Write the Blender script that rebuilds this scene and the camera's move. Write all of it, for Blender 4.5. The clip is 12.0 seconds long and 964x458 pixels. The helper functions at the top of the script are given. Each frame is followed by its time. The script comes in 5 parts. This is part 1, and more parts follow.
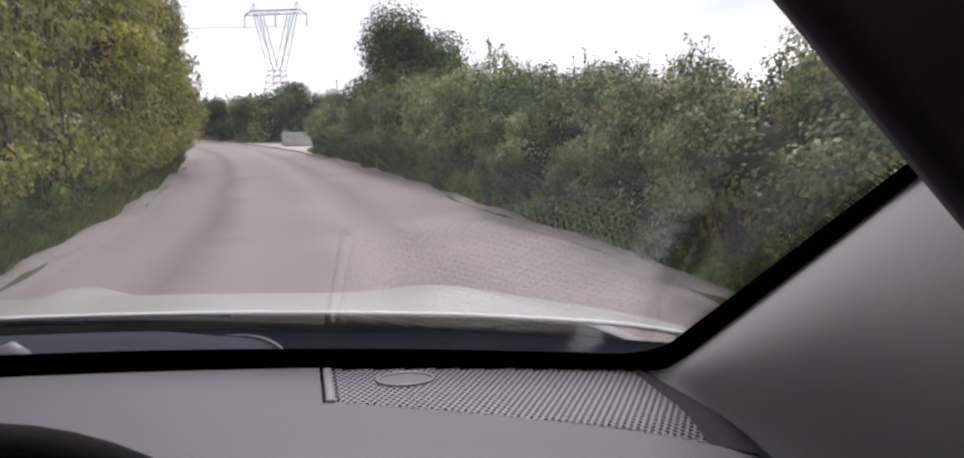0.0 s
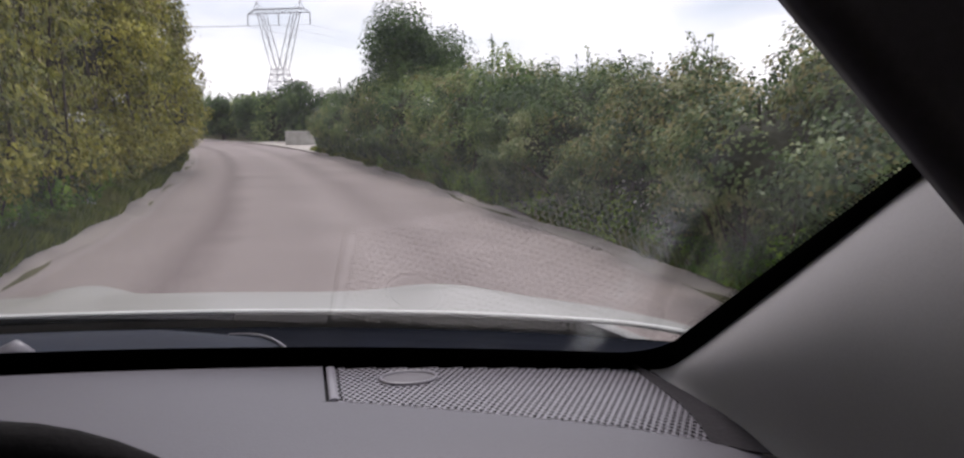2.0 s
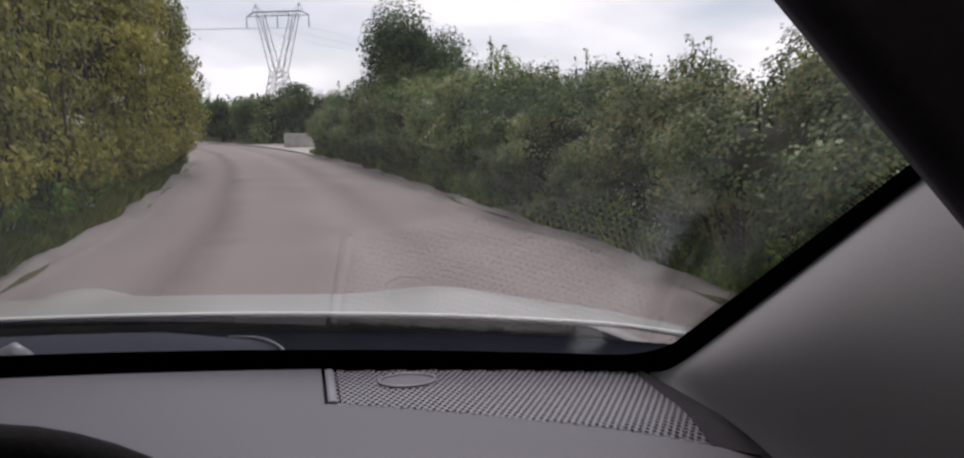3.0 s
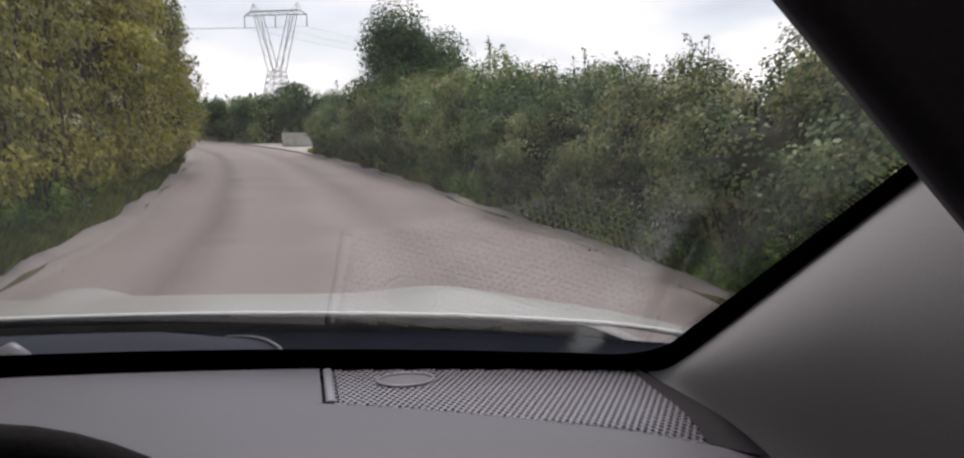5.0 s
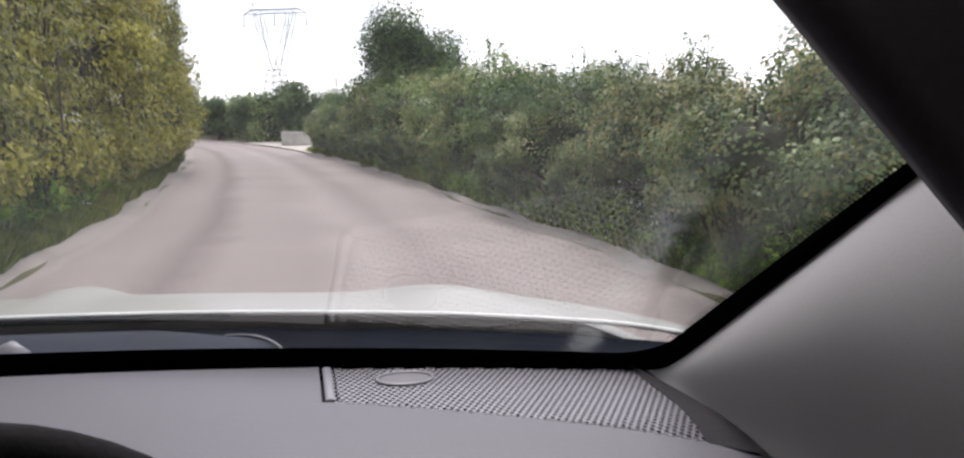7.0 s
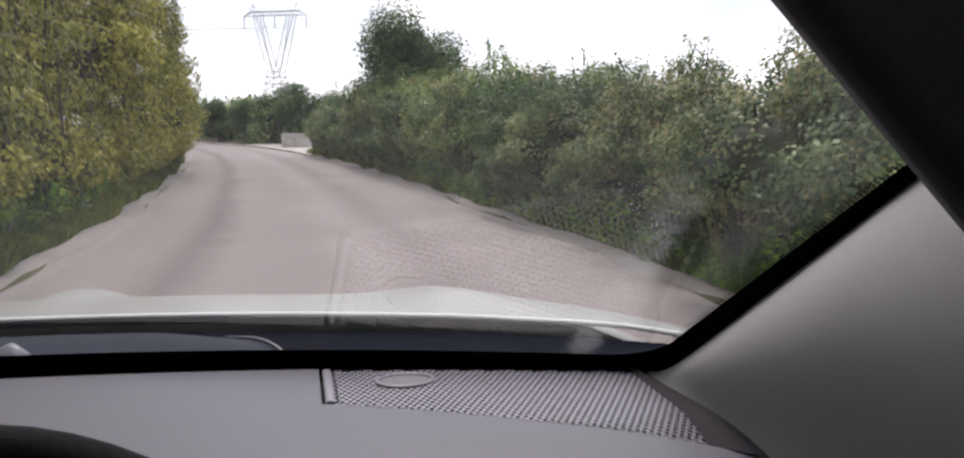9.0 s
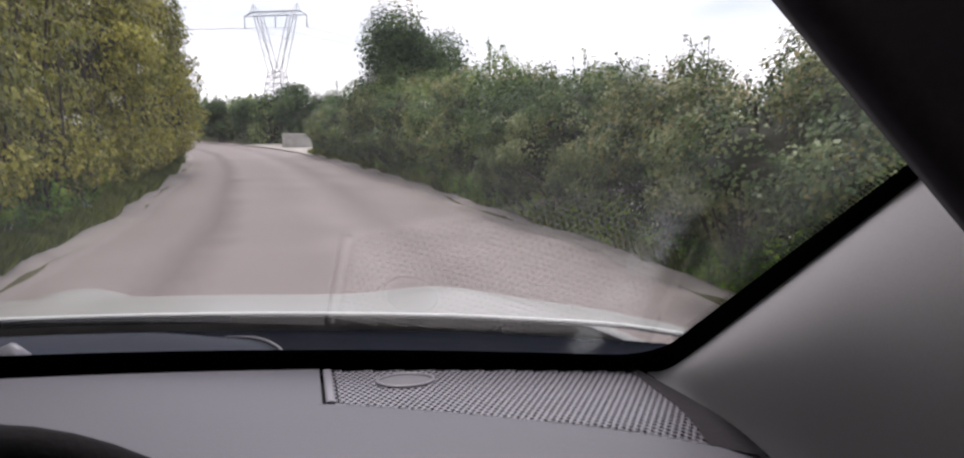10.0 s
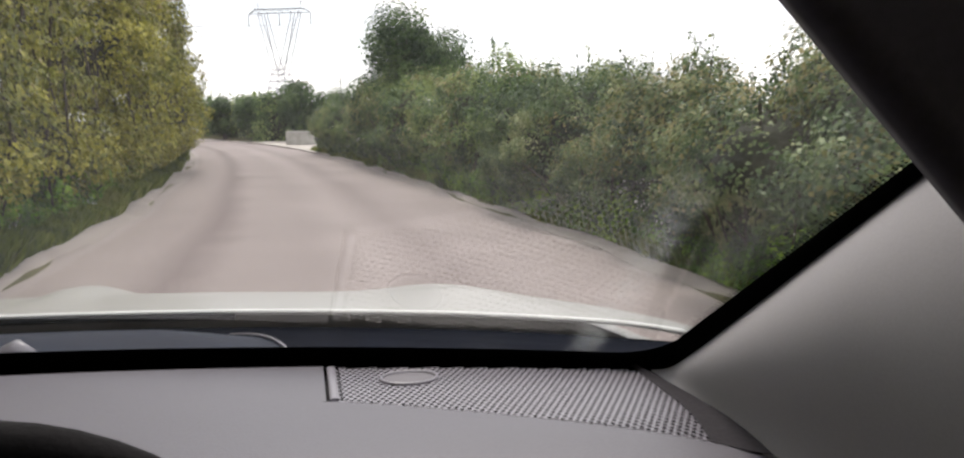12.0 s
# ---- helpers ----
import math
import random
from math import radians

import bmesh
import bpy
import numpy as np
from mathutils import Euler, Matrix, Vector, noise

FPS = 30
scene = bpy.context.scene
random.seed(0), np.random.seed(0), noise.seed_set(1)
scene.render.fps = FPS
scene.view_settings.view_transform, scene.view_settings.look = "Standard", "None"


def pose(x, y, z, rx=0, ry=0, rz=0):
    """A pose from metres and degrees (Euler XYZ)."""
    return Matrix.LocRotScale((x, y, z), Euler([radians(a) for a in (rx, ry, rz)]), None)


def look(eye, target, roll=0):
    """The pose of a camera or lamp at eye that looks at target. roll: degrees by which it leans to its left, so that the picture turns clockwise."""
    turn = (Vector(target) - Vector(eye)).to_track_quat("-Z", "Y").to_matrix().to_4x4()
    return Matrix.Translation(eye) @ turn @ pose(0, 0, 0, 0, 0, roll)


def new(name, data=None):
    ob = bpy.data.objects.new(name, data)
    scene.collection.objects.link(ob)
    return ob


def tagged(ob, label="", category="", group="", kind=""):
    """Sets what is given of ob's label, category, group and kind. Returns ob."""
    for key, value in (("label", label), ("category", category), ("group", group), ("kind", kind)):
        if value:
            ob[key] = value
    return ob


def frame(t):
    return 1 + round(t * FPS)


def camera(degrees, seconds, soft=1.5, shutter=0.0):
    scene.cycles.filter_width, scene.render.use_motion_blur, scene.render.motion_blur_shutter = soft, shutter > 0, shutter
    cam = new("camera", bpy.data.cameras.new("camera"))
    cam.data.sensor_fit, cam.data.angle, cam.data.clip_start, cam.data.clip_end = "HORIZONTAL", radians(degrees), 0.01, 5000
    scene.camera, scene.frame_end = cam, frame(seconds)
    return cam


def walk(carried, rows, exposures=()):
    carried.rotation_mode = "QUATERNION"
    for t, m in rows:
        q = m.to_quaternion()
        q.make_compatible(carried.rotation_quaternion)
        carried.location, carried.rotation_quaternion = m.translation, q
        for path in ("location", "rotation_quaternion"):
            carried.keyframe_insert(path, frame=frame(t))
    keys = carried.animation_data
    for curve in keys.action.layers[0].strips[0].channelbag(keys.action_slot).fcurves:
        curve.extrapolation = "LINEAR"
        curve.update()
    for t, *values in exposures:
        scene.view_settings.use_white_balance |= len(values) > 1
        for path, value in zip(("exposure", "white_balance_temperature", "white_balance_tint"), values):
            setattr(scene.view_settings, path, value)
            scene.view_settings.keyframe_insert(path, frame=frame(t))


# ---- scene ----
# The car stands on the lane; the viewpoint is held beside its driver's seat.
EYE = (0.0, 0.0, 1.2)
TILT = 82.47
cam = camera(60.0, 12.0, soft=2.3)
SWAY = [
    (0.0, 0.04, -0.08), (0.5, -0.13, 0.00), (1.0, 0.17, -0.08), (1.5, 0.00, 0.00),
    (2.0, 0.25, -0.17), (2.5, 0.30, -0.13), (3.0, 0.17, 0.00), (4.0, 0.10, -0.03),
    (5.0, 0.04, -0.04), (5.5, 0.00, 0.00), (6.0, -0.04, -0.08), (6.5, -0.08, -0.13),
    (7.0, 0.00, -0.13), (8.0, 0.00, -0.06), (9.0, 0.00, 0.00), (9.5, 0.00, 0.00),
    (10.0, 0.04, 0.00), (10.5, 0.25, -0.13), (11.0, 0.30, -0.25), (11.5, 0.21, -0.17),
    (12.0, 0.30, -0.17),
]
walk(cam, [(t, pose(*EYE, TILT + dp, 0, dy)) for t, dy, dp in SWAY],
     exposures=[(0.0, 0.66, 6350, 20), (0.5, 0.58, 6350, 20), (1.5, 0.50, 6350, 20), (2.5, 0.28, 6350, 20), (3.2, 0.08, 6350, 20),
                (4.8, 0.28, 6450, 18), (6.0, 0.56, 6450, 16), (7.0, 1.00, 6350, 17), (9.0, 0.76, 6350, 18), (10.0, 0.62, 6350, 20),
                (10.6, 0.72, 6500, 17), (11.5, 1.02, 6600, 16), (12.0, 0.92, 6650, 14)])

# ---- sky and sun ----
SUN_UP, SUN_TURN = 64.0, -8.0
world = bpy.data.worlds.new("sky")
scene.world = world
world.use_nodes = True
wn, wl = world.node_tree.nodes, world.node_tree.links
wn.clear()
w_out = wn.new("ShaderNodeOutputWorld")
w_bg = wn.new("ShaderNodeBackground")
w_sky = wn.new("ShaderNodeTexSky")
w_sky.sky_type = "NISHITA"
w_sky.sun_disc = False
w_sky.sun_elevation = radians(SUN_UP)
w_sky.sun_rotation = radians(SUN_TURN)
w_tc = wn.new("ShaderNodeTexCoord")
w_map = wn.new("ShaderNodeMapping")
w_map.inputs["Scale"].default_value = (1.0, 1.0, 3.2)
w_noise = wn.new("ShaderNodeTexNoise")
w_noise.inputs["Scale"].default_value = 3.2
w_noise.inputs["Detail"].default_value = 7.0
w_noise.inputs["Roughness"].default_value = 0.55
w_noise.inputs["Distortion"].default_value = 0.3
w_ramp = wn.new("ShaderNodeValToRGB")
w_ramp.color_ramp.elements[0].position = 0.34
w_ramp.color_ramp.elements[0].color = (0.62, 0.62, 0.62, 1)
w_ramp.color_ramp.elements[1].position = 0.56
w_ramp.color_ramp.elements[1].color = (1, 1, 1, 1)
w_grey = wn.new("ShaderNodeTexNoise")
w_grey.inputs["Scale"].default_value = 3.4
w_grey.inputs["Detail"].default_value = 5.0
w_cloud = wn.new("ShaderNodeValToRGB")
w_cloud.color_ramp.elements[0].position = 0.36
w_cloud.color_ramp.elements[0].color = (7.2, 7.35, 7.9, 1)
w_cloud.color_ramp.elements[1].position = 0.60
w_cloud.color_ramp.elements[1].color = (11.6, 11.3, 11.2, 1)
w_mix = wn.new("ShaderNodeMix")
w_mix.data_type = "RGBA"
wl.new(w_tc.outputs["Generated"], w_map.inputs["Vector"])
wl.new(w_map.outputs["Vector"], w_noise.inputs["Vector"])
wl.new(w_map.outputs["Vector"], w_grey.inputs["Vector"])
wl.new(w_noise.outputs["Fac"], w_ramp.inputs["Fac"])
wl.new(w_grey.outputs["Fac"], w_cloud.inputs["Fac"])
wl.new(w_ramp.outputs["Color"], w_mix.inputs["Factor"])
wl.new(w_sky.outputs["Color"], w_mix.inputs["A"])
wl.new(w_cloud.outputs["Color"], w_mix.inputs["B"])
wl.new(w_mix.outputs["Result"], w_bg.inputs["Color"])
w_bg.inputs["Strength"].default_value = 0.10
wl.new(w_bg.outputs["Background"], w_out.inputs["Surface"])

sun_data = bpy.data.lights.new("sun", "SUN")
sun_data.energy = 1.25
sun_data.angle = radians(20)
sun_data.color = (1.0, 0.95, 0.87)
sun = new("sun", sun_data)
_a, _e = radians(SUN_TURN), radians(SUN_UP)
_way = Vector((math.sin(_a) * math.cos(_e), math.cos(_a) * math.cos(_e), math.sin(_e)))
sun.matrix_world = look(_way * 60, (0, 0, 0))

# ---- materials ----


def shader(name):
    m = bpy.data.materials.new(name)
    m.use_nodes = True
    nt = m.node_tree
    return m, nt.nodes, nt.links, nt.nodes["Principled BSDF"]


def stained(name, dark, light, scale=4.0, fine=60.0, rough=0.7, bump=0.15, metal=0.0, rough_var=0.15,
            spec=0.5, bump_scale=None, coords="Object"):
    """Two-scale mottled surface: broad stains, fine grain and relief."""
    m, n, l, b = shader(name)
    tc = n.new("ShaderNodeTexCoord")
    big = n.new("ShaderNodeTexNoise")
    big.inputs["Scale"].default_value = scale
    big.inputs["Detail"].default_value = 6
    small = n.new("ShaderNodeTexNoise")
    small.inputs["Scale"].default_value = fine
    small.inputs["Detail"].default_value = 3
    both = n.new("ShaderNodeMix")
    both.inputs["Factor"].default_value = 0.45
    ramp = n.new("ShaderNodeValToRGB")
    ramp.color_ramp.elements[0].position, ramp.color_ramp.elements[1].position = 0.32, 0.68
    ramp.color_ramp.elements[0].color = (*dark, 1)
    ramp.color_ramp.elements[1].color = (*light, 1)
    for t in (big, small):
        l.new(tc.outputs[coords], t.inputs["Vector"])
    l.new(big.outputs["Fac"], both.inputs["A"])
    l.new(small.outputs["Fac"], both.inputs["B"])
    l.new(both.outputs["Result"], ramp.inputs["Fac"])
    l.new(ramp.outputs["Color"], b.inputs["Base Color"])
    rr = n.new("ShaderNodeMapRange")
    rr.inputs["To Min"].default_value = max(0.02, rough - rough_var)
    rr.inputs["To Max"].default_value = min(1.0, rough + rough_var)
    l.new(big.outputs["Fac"], rr.inputs["Value"])
    l.new(rr.outputs["Result"], b.inputs["Roughness"])
    b.inputs["Metallic"].default_value = metal
    b.inputs["Specular IOR Level"].default_value = spec
    if bump:
        bp = n.new("ShaderNodeBump")
        bp.inputs["Strength"].default_value = bump
        bp.inputs["Distance"].default_value = 0.002 if bump_scale is None else bump_scale
        l.new(small.outputs["Fac"], bp.inputs["Height"])
        l.new(bp.outputs["Normal"], b.inputs["Normal"])
    return m


def leafy(name, shades, clear=0.3, patch=0.9, rough=0.42):
    """Leaves: shade by leaf, broader patches of lighter growth, some light let through."""
    m, n, l, b = shader(name)
    geo = n.new("ShaderNodeNewGeometry")
    ramp = n.new("ShaderNodeValToRGB")
    cr = ramp.color_ramp
    while len(cr.elements) < len(shades):
        cr.elements.new(0.5)
    for i, c in enumerate(shades):
        cr.elements[i].position = i / (len(shades) - 1)
        cr.elements[i].color = (*c, 1)
    tc = n.new("ShaderNodeTexCoord")
    total = n.new("ShaderNodeMath")
    total.operation = "MULTIPLY_ADD"
    total.inputs[1].default_value, total.inputs[2].default_value = 0.36, 0.30
    l.new(geo.outputs["Random Per Island"], total.inputs[0])
    for scale, swing in ((patch, 0.46), (patch * 4.5, 0.46)):
        nz = n.new("ShaderNodeTexNoise")
        nz.inputs["Scale"].default_value = scale
        nz.inputs["Detail"].default_value = 3
        l.new(tc.outputs["Object"], nz.inputs["Vector"])
        mr = n.new("ShaderNodeMapRange")
        mr.inputs["From Min"].default_value, mr.inputs["From Max"].default_value = 0.3, 0.7
        mr.inputs["To Min"].default_value, mr.inputs["To Max"].default_value = -swing, swing
        l.new(nz.outputs["Fac"], mr.inputs["Value"])
        add = n.new("ShaderNodeMath")
        add.operation = "ADD"
        l.new(total.outputs[0], add.inputs[0])
        l.new(mr.outputs["Result"], add.inputs[1])
        total = add
    total.use_clamp = True
    l.new(total.outputs[0], ramp.inputs["Fac"])
    l.new(ramp.outputs["Color"], b.inputs["Base Color"])
    b.inputs["Roughness"].default_value = rough
    b.inputs["Specular IOR Level"].default_value = 0.22
    tr = n.new("ShaderNodeBsdfTranslucent")
    l.new(ramp.outputs["Color"], tr.inputs["Color"])
    mix = n.new("ShaderNodeMixShader")
    mix.inputs["Fac"].default_value = clear
    l.new(b.outputs["BSDF"], mix.inputs[1])
    l.new(tr.outputs["BSDF"], mix.inputs[2])
    l.new(mix.outputs["Shader"], n["Material Output"].inputs["Surface"])
    return m


LEAF_OLIVE = leafy("leaf_olive", [(0.141, 0.165, 0.045), (0.26, 0.265, 0.057), (0.387, 0.368, 0.073), (0.585, 0.538, 0.134)])
LEAF_GREEN = leafy("leaf_green", [(0.047, 0.085, 0.035), (0.101, 0.162, 0.059), (0.189, 0.268, 0.089), (0.361, 0.421, 0.157)])
LEAF_BRAMBLE = leafy("leaf_bramble", [(0.044, 0.078, 0.036), (0.1, 0.154, 0.064), (0.192, 0.252, 0.103), (0.4, 0.42, 0.214)])
LEAF_TREE = leafy("leaf_tree", [(0.022, 0.047, 0.018), (0.047, 0.085, 0.03), (0.083, 0.137, 0.046), (0.138, 0.202, 0.072)])
# Far growth: the bluish cast of distance haze is mixed into these shades.
LEAF_FAR = leafy("leaf_far_hazed", [(0.016, 0.024, 0.021), (0.026, 0.035, 0.031), (0.038, 0.047, 0.042), (0.05, 0.06, 0.052)], patch=0.05)
GRASS = leafy("grass_blades", [(0.053, 0.083, 0.013), (0.103, 0.144, 0.024), (0.161, 0.198, 0.037), (0.264, 0.276, 0.083)], patch=0.6)
GRASS_SHORT = leafy("short_grass", [(0.06, 0.10, 0.012), (0.11, 0.165, 0.020), (0.17, 0.22, 0.03), (0.26, 0.27, 0.06)], patch=0.6)
LEAF_WEED = leafy("leaf_weed", [(0.048, 0.112, 0.013), (0.102, 0.215, 0.023), (0.177, 0.316, 0.037), (0.301, 0.446, 0.066)], patch=1.5)
LEAF_TIP = leafy("leaf_tip", [(0.097, 0.1, 0.041), (0.192, 0.196, 0.064), (0.31, 0.282, 0.12), (0.468, 0.39, 0.206)], patch=2.0)
BLOSSOM = leafy("blossom", [(0.55, 0.55, 0.46), (0.7, 0.7, 0.62), (0.8, 0.8, 0.74)], clear=0.15)
GORSE = leafy("gorse_flower", [(0.55, 0.25, 0.02), (0.7, 0.36, 0.03), (0.8, 0.45, 0.06)], clear=0.15)
CORE = stained("inner_shade", (0.012, 0.014, 0.006), (0.04, 0.042, 0.018), 1.5, 14, 0.9, 0.6, bump_scale=0.03)
BARK = stained("bark", (0.035, 0.028, 0.020), (0.11, 0.09, 0.07), 3, 25, 0.9, 0.8, bump_scale=0.01)
FIELD = stained("field_grass", (0.014, 0.020, 0.006), (0.042, 0.050, 0.016), 0.12, 2.5, 0.95, 0.4, bump_scale=0.05)
VERGE = stained("verge_earth", (0.05, 0.055, 0.018), (0.13, 0.118, 0.055), 1.2, 18, 0.95, 0.6, bump_scale=0.02)
GRIT = stained("edge_grit", (0.27, 0.235, 0.22), (0.42, 0.375, 0.345), 2.5, 60, 0.95, 0.6, bump_scale=0.01)
GRAVEL = stained("yard_gravel", (0.30, 0.27, 0.24), (0.52, 0.48, 0.44), 1.0, 30, 0.95, 0.6, bump_scale=0.02)
CONCRETE = stained("concrete", (0.22, 0.21, 0.19), (0.46, 0.45, 0.42), 3, 40, 0.9, 0.4, bump_scale=0.004)
GALV = stained("galvanised_steel", (0.34, 0.35, 0.35), (0.52, 0.53, 0.53), 6, 60, 0.5, 0.1, metal=0.85)
RUST = stained("rusty_steel", (0.10, 0.035, 0.02), (0.26, 0.10, 0.055), 8, 70, 0.85, 0.3)
POSTWOOD = stained("weathered_wood", (0.05, 0.045, 0.030), (0.12, 0.105, 0.075), 6, 50, 0.9, 0.5, bump_scale=0.004)
# Steel grey, lightened in colour to imitate haze over the fields.
PYLON_STEEL = stained("pylon_steel_hazed", (0.30, 0.31, 0.33), (0.40, 0.41, 0.43), 0.5, 5, 0.6, 0.0, metal=0.2)
WIRE = stained("line_wire", (0.16, 0.17, 0.18), (0.22, 0.23, 0.24), 0.5, 5, 0.6, 0.0)
STONE = stained("pale_stone", (0.45, 0.43, 0.38), (0.70, 0.68, 0.62), 6, 50, 0.9, 0.4, bump_scale=0.004)
DASH = stained("dash_vinyl", (0.061, 0.057, 0.071), (0.079, 0.075, 0.093), 5, 420, 0.46, 0.25, bump_scale=0.0006, rough_var=0.05, spec=0.75)
DASH_PLATE = stained("dash_plate", (0.15, 0.140, 0.16), (0.18, 0.170, 0.194), 5, 420, 0.36, 0.2, bump_scale=0.0005, rough_var=0.06, spec=0.9)
# Near-black that stands for the shade inside the speaker holes and well.
HOLE_SHADE = stained("hole_shade_black", (0.006, 0.006, 0.007), (0.012, 0.012, 0.013), 5, 80, 0.9, 0)
TRIM = stained("pillar_fabric", (0.255, 0.246, 0.252), (0.29, 0.281, 0.288), 4, 500, 0.85, 0.10, bump_scale=0.0006)
SHOULDER = stained("shoulder_dark_grey", (0.022, 0.020, 0.023), (0.033, 0.030, 0.034), 9, 220, 0.85, 0.3, spec=0.2)
GAP_TRIM = stained("gap_strip_plastic", (0.010, 0.009, 0.012), (0.020, 0.018, 0.022), 7, 200, 0.8, 0.2, spec=0.15)
LINER = stained("headliner", (0.30, 0.29, 0.28), (0.36, 0.35, 0.34), 4, 300, 0.95, 0.3, bump_scale=0.0008)
VISOR = stained("visor_vinyl", (0.048, 0.041, 0.050), (0.068, 0.060, 0.071), 8, 300, 0.6, 0.2, bump_scale=0.0006)
BLACK = stained("black_rubber", (0.002, 0.002, 0.0025), (0.005, 0.005, 0.006), 9, 150, 0.9, 0.1, spec=0.06)
FRIT = stained("black_frit", (0.0012, 0.0012, 0.0016), (0.0025, 0.0025, 0.003), 9, 150, 0.8, 0.0, spec=0.05)
COWL = stained("cowl_plastic", (0.003, 0.004, 0.009), (0.007, 0.009, 0.017), 7, 200, 0.85, 0.2, spec=0.06)
COWL_LID = stained("cowl_lid_plastic", (0.009, 0.012, 0.024), (0.018, 0.023, 0.040), 7, 200, 0.7, 0.2, spec=0.22)
RIMHIDE = stained("wheel_leather", (0.003, 0.0027, 0.003), (0.008, 0.007, 0.0075), 20, 260, 0.8, 0.3, spec=0.12)
SENSOR = stained("sensor_lens", (0.12, 0.113, 0.124), (0.15, 0.142, 0.155), 10, 100, 0.6, 0, spec=0.4)
EDGE_HIGHLIGHT = stained("edge_highlight_paint", (0.62, 0.62, 0.60), (0.74, 0.74, 0.72), 10, 100, 0.35, 0)
TYRE = stained("tyre_rubber", (0.012, 0.012, 0.012), (0.03, 0.03, 0.03), 8, 60, 0.9, 0.3)


def car_paint():
    m, n, l, b = shader("silver_paint")
    tc = n.new("ShaderNodeTexCoord")
    nz = n.new("ShaderNodeTexNoise")
    nz.inputs["Scale"].default_value = 6
    nz.inputs["Detail"].default_value = 6
    ramp = n.new("ShaderNodeValToRGB")
    ramp.color_ramp.elements[0].color = (0.245, 0.242, 0.226, 1)
    ramp.color_ramp.elements[1].color = (0.29, 0.284, 0.268, 1)
    l.new(tc.outputs["Object"], nz.inputs["Vector"])
    l.new(nz.outputs["Fac"], ramp.inputs["Fac"])
    l.new(ramp.outputs["Color"], b.inputs["Base Color"])
    b.inputs["Metallic"].default_value = 0.1
    b.inputs["Roughness"].default_value = 0.5
    b.inputs["Coat Weight"].default_value = 0.25
    b.inputs["Coat Roughness"].default_value = 0.2
    return m


def pane_glass():
    m, n, l, b = shader("pane_glass")
    n.remove(b)
    tr = n.new("ShaderNodeBsdfTransparent")
    tr.inputs["Color"].default_value = (0.93, 0.95, 0.94, 1)
    gl = n.new("ShaderNodeBsdfGlossy")
    gl.inputs["Roughness"].default_value = 0.0
    gl.inputs["Color"].default_value = (1, 1, 1, 1)
    fr = n.new("ShaderNodeFresnel")
    fr.inputs["IOR"].default_value = 1.66
    mx = n.new("ShaderNodeMixShader")
    l.new(fr.outputs["Fac"], mx.inputs["Fac"])
    l.new(tr.outputs["BSDF"], mx.inputs[1])
    l.new(gl.outputs["BSDF"], mx.inputs[2])
    tc = n.new("ShaderNodeTexCoord")
    # thin dust film; its even minimum also imitates a veil of glare
    dust = n.new("ShaderNodeTexNoise")
    dust.inputs["Scale"].default_value = 9
    dust.inputs["Detail"].default_value = 8
    dust.inputs["Roughness"].default_value = 0.65
    l.new(tc.outputs["Object"], dust.inputs["Vector"])
    veil_amount = n.new("ShaderNodeMapRange")
    veil_amount.inputs["From Min"].default_value, veil_amount.inputs["From Max"].default_value = 0.42, 0.80
    veil_amount.inputs["To Min"].default_value, veil_amount.inputs["To Max"].default_value = 0.006, 0.016
    l.new(dust.outputs["Fac"], veil_amount.inputs["Value"])
    film = n.new("ShaderNodeBsdfTranslucent")
    film.inputs["Color"].default_value = (0.56, 0.60, 0.60, 1)
    mx2 = n.new("ShaderNodeMixShader")
    # a pale mottled streak that runs up the glass beside the pillar
    sep = n.new("ShaderNodeSeparateXYZ")
    l.new(tc.outputs["Object"], sep.inputs["Vector"])
    across = n.new("ShaderNodeMapRange")
    across.interpolation_type = "SMOOTHSTEP"
    across.inputs["From Min"].default_value, across.inputs["From Max"].default_value = 0.022, 0.004
    dist = n.new("ShaderNodeMath")
    dist.operation = "SUBTRACT"
    dist.inputs[1].default_value = 0.256
    size = n.new("ShaderNodeMath")
    size.operation = "ABSOLUTE"
    l.new(sep.outputs["X"], dist.inputs[0])
    l.new(dist.outputs[0], size.inputs[0])
    l.new(size.outputs[0], across.inputs["Value"])
    up = n.new("ShaderNodeMapRange")
    up.interpolation_type = "SMOOTHSTEP"
    up.inputs["From Min"].default_value, up.inputs["From Max"].default_value = 1.225, 1.09
    l.new(sep.outputs["Z"], up.inputs["Value"])
    mottle = n.new("ShaderNodeTexNoise")
    mottle.inputs["Scale"].default_value = 60
    mottle.inputs["Detail"].default_value = 4
    l.new(tc.outputs["Object"], mottle.inputs["Vector"])
    blotch = n.new("ShaderNodeMapRange")
    blotch.inputs["From Min"].default_value, blotch.inputs["From Max"].default_value = 0.38, 0.68
    blotch.inputs["To Min"].default_value, blotch.inputs["To Max"].default_value = 0.02, 0.115
    l.new(mottle.outputs["Fac"], blotch.inputs["Value"])
    last = blotch.outputs["Result"]
    for other in (across.outputs["Result"], up.outputs["Result"]):
        mul = n.new("ShaderNodeMath")
        mul.operation = "MULTIPLY"
        l.new(last, mul.inputs[0])
        l.new(other, mul.inputs[1])
        last = mul.outputs[0]
    whole = n.new("ShaderNodeMath")
    whole.operation = "ADD"
    l.new(last, whole.inputs[0])
    l.new(veil_amount.outputs["Result"], whole.inputs[1])
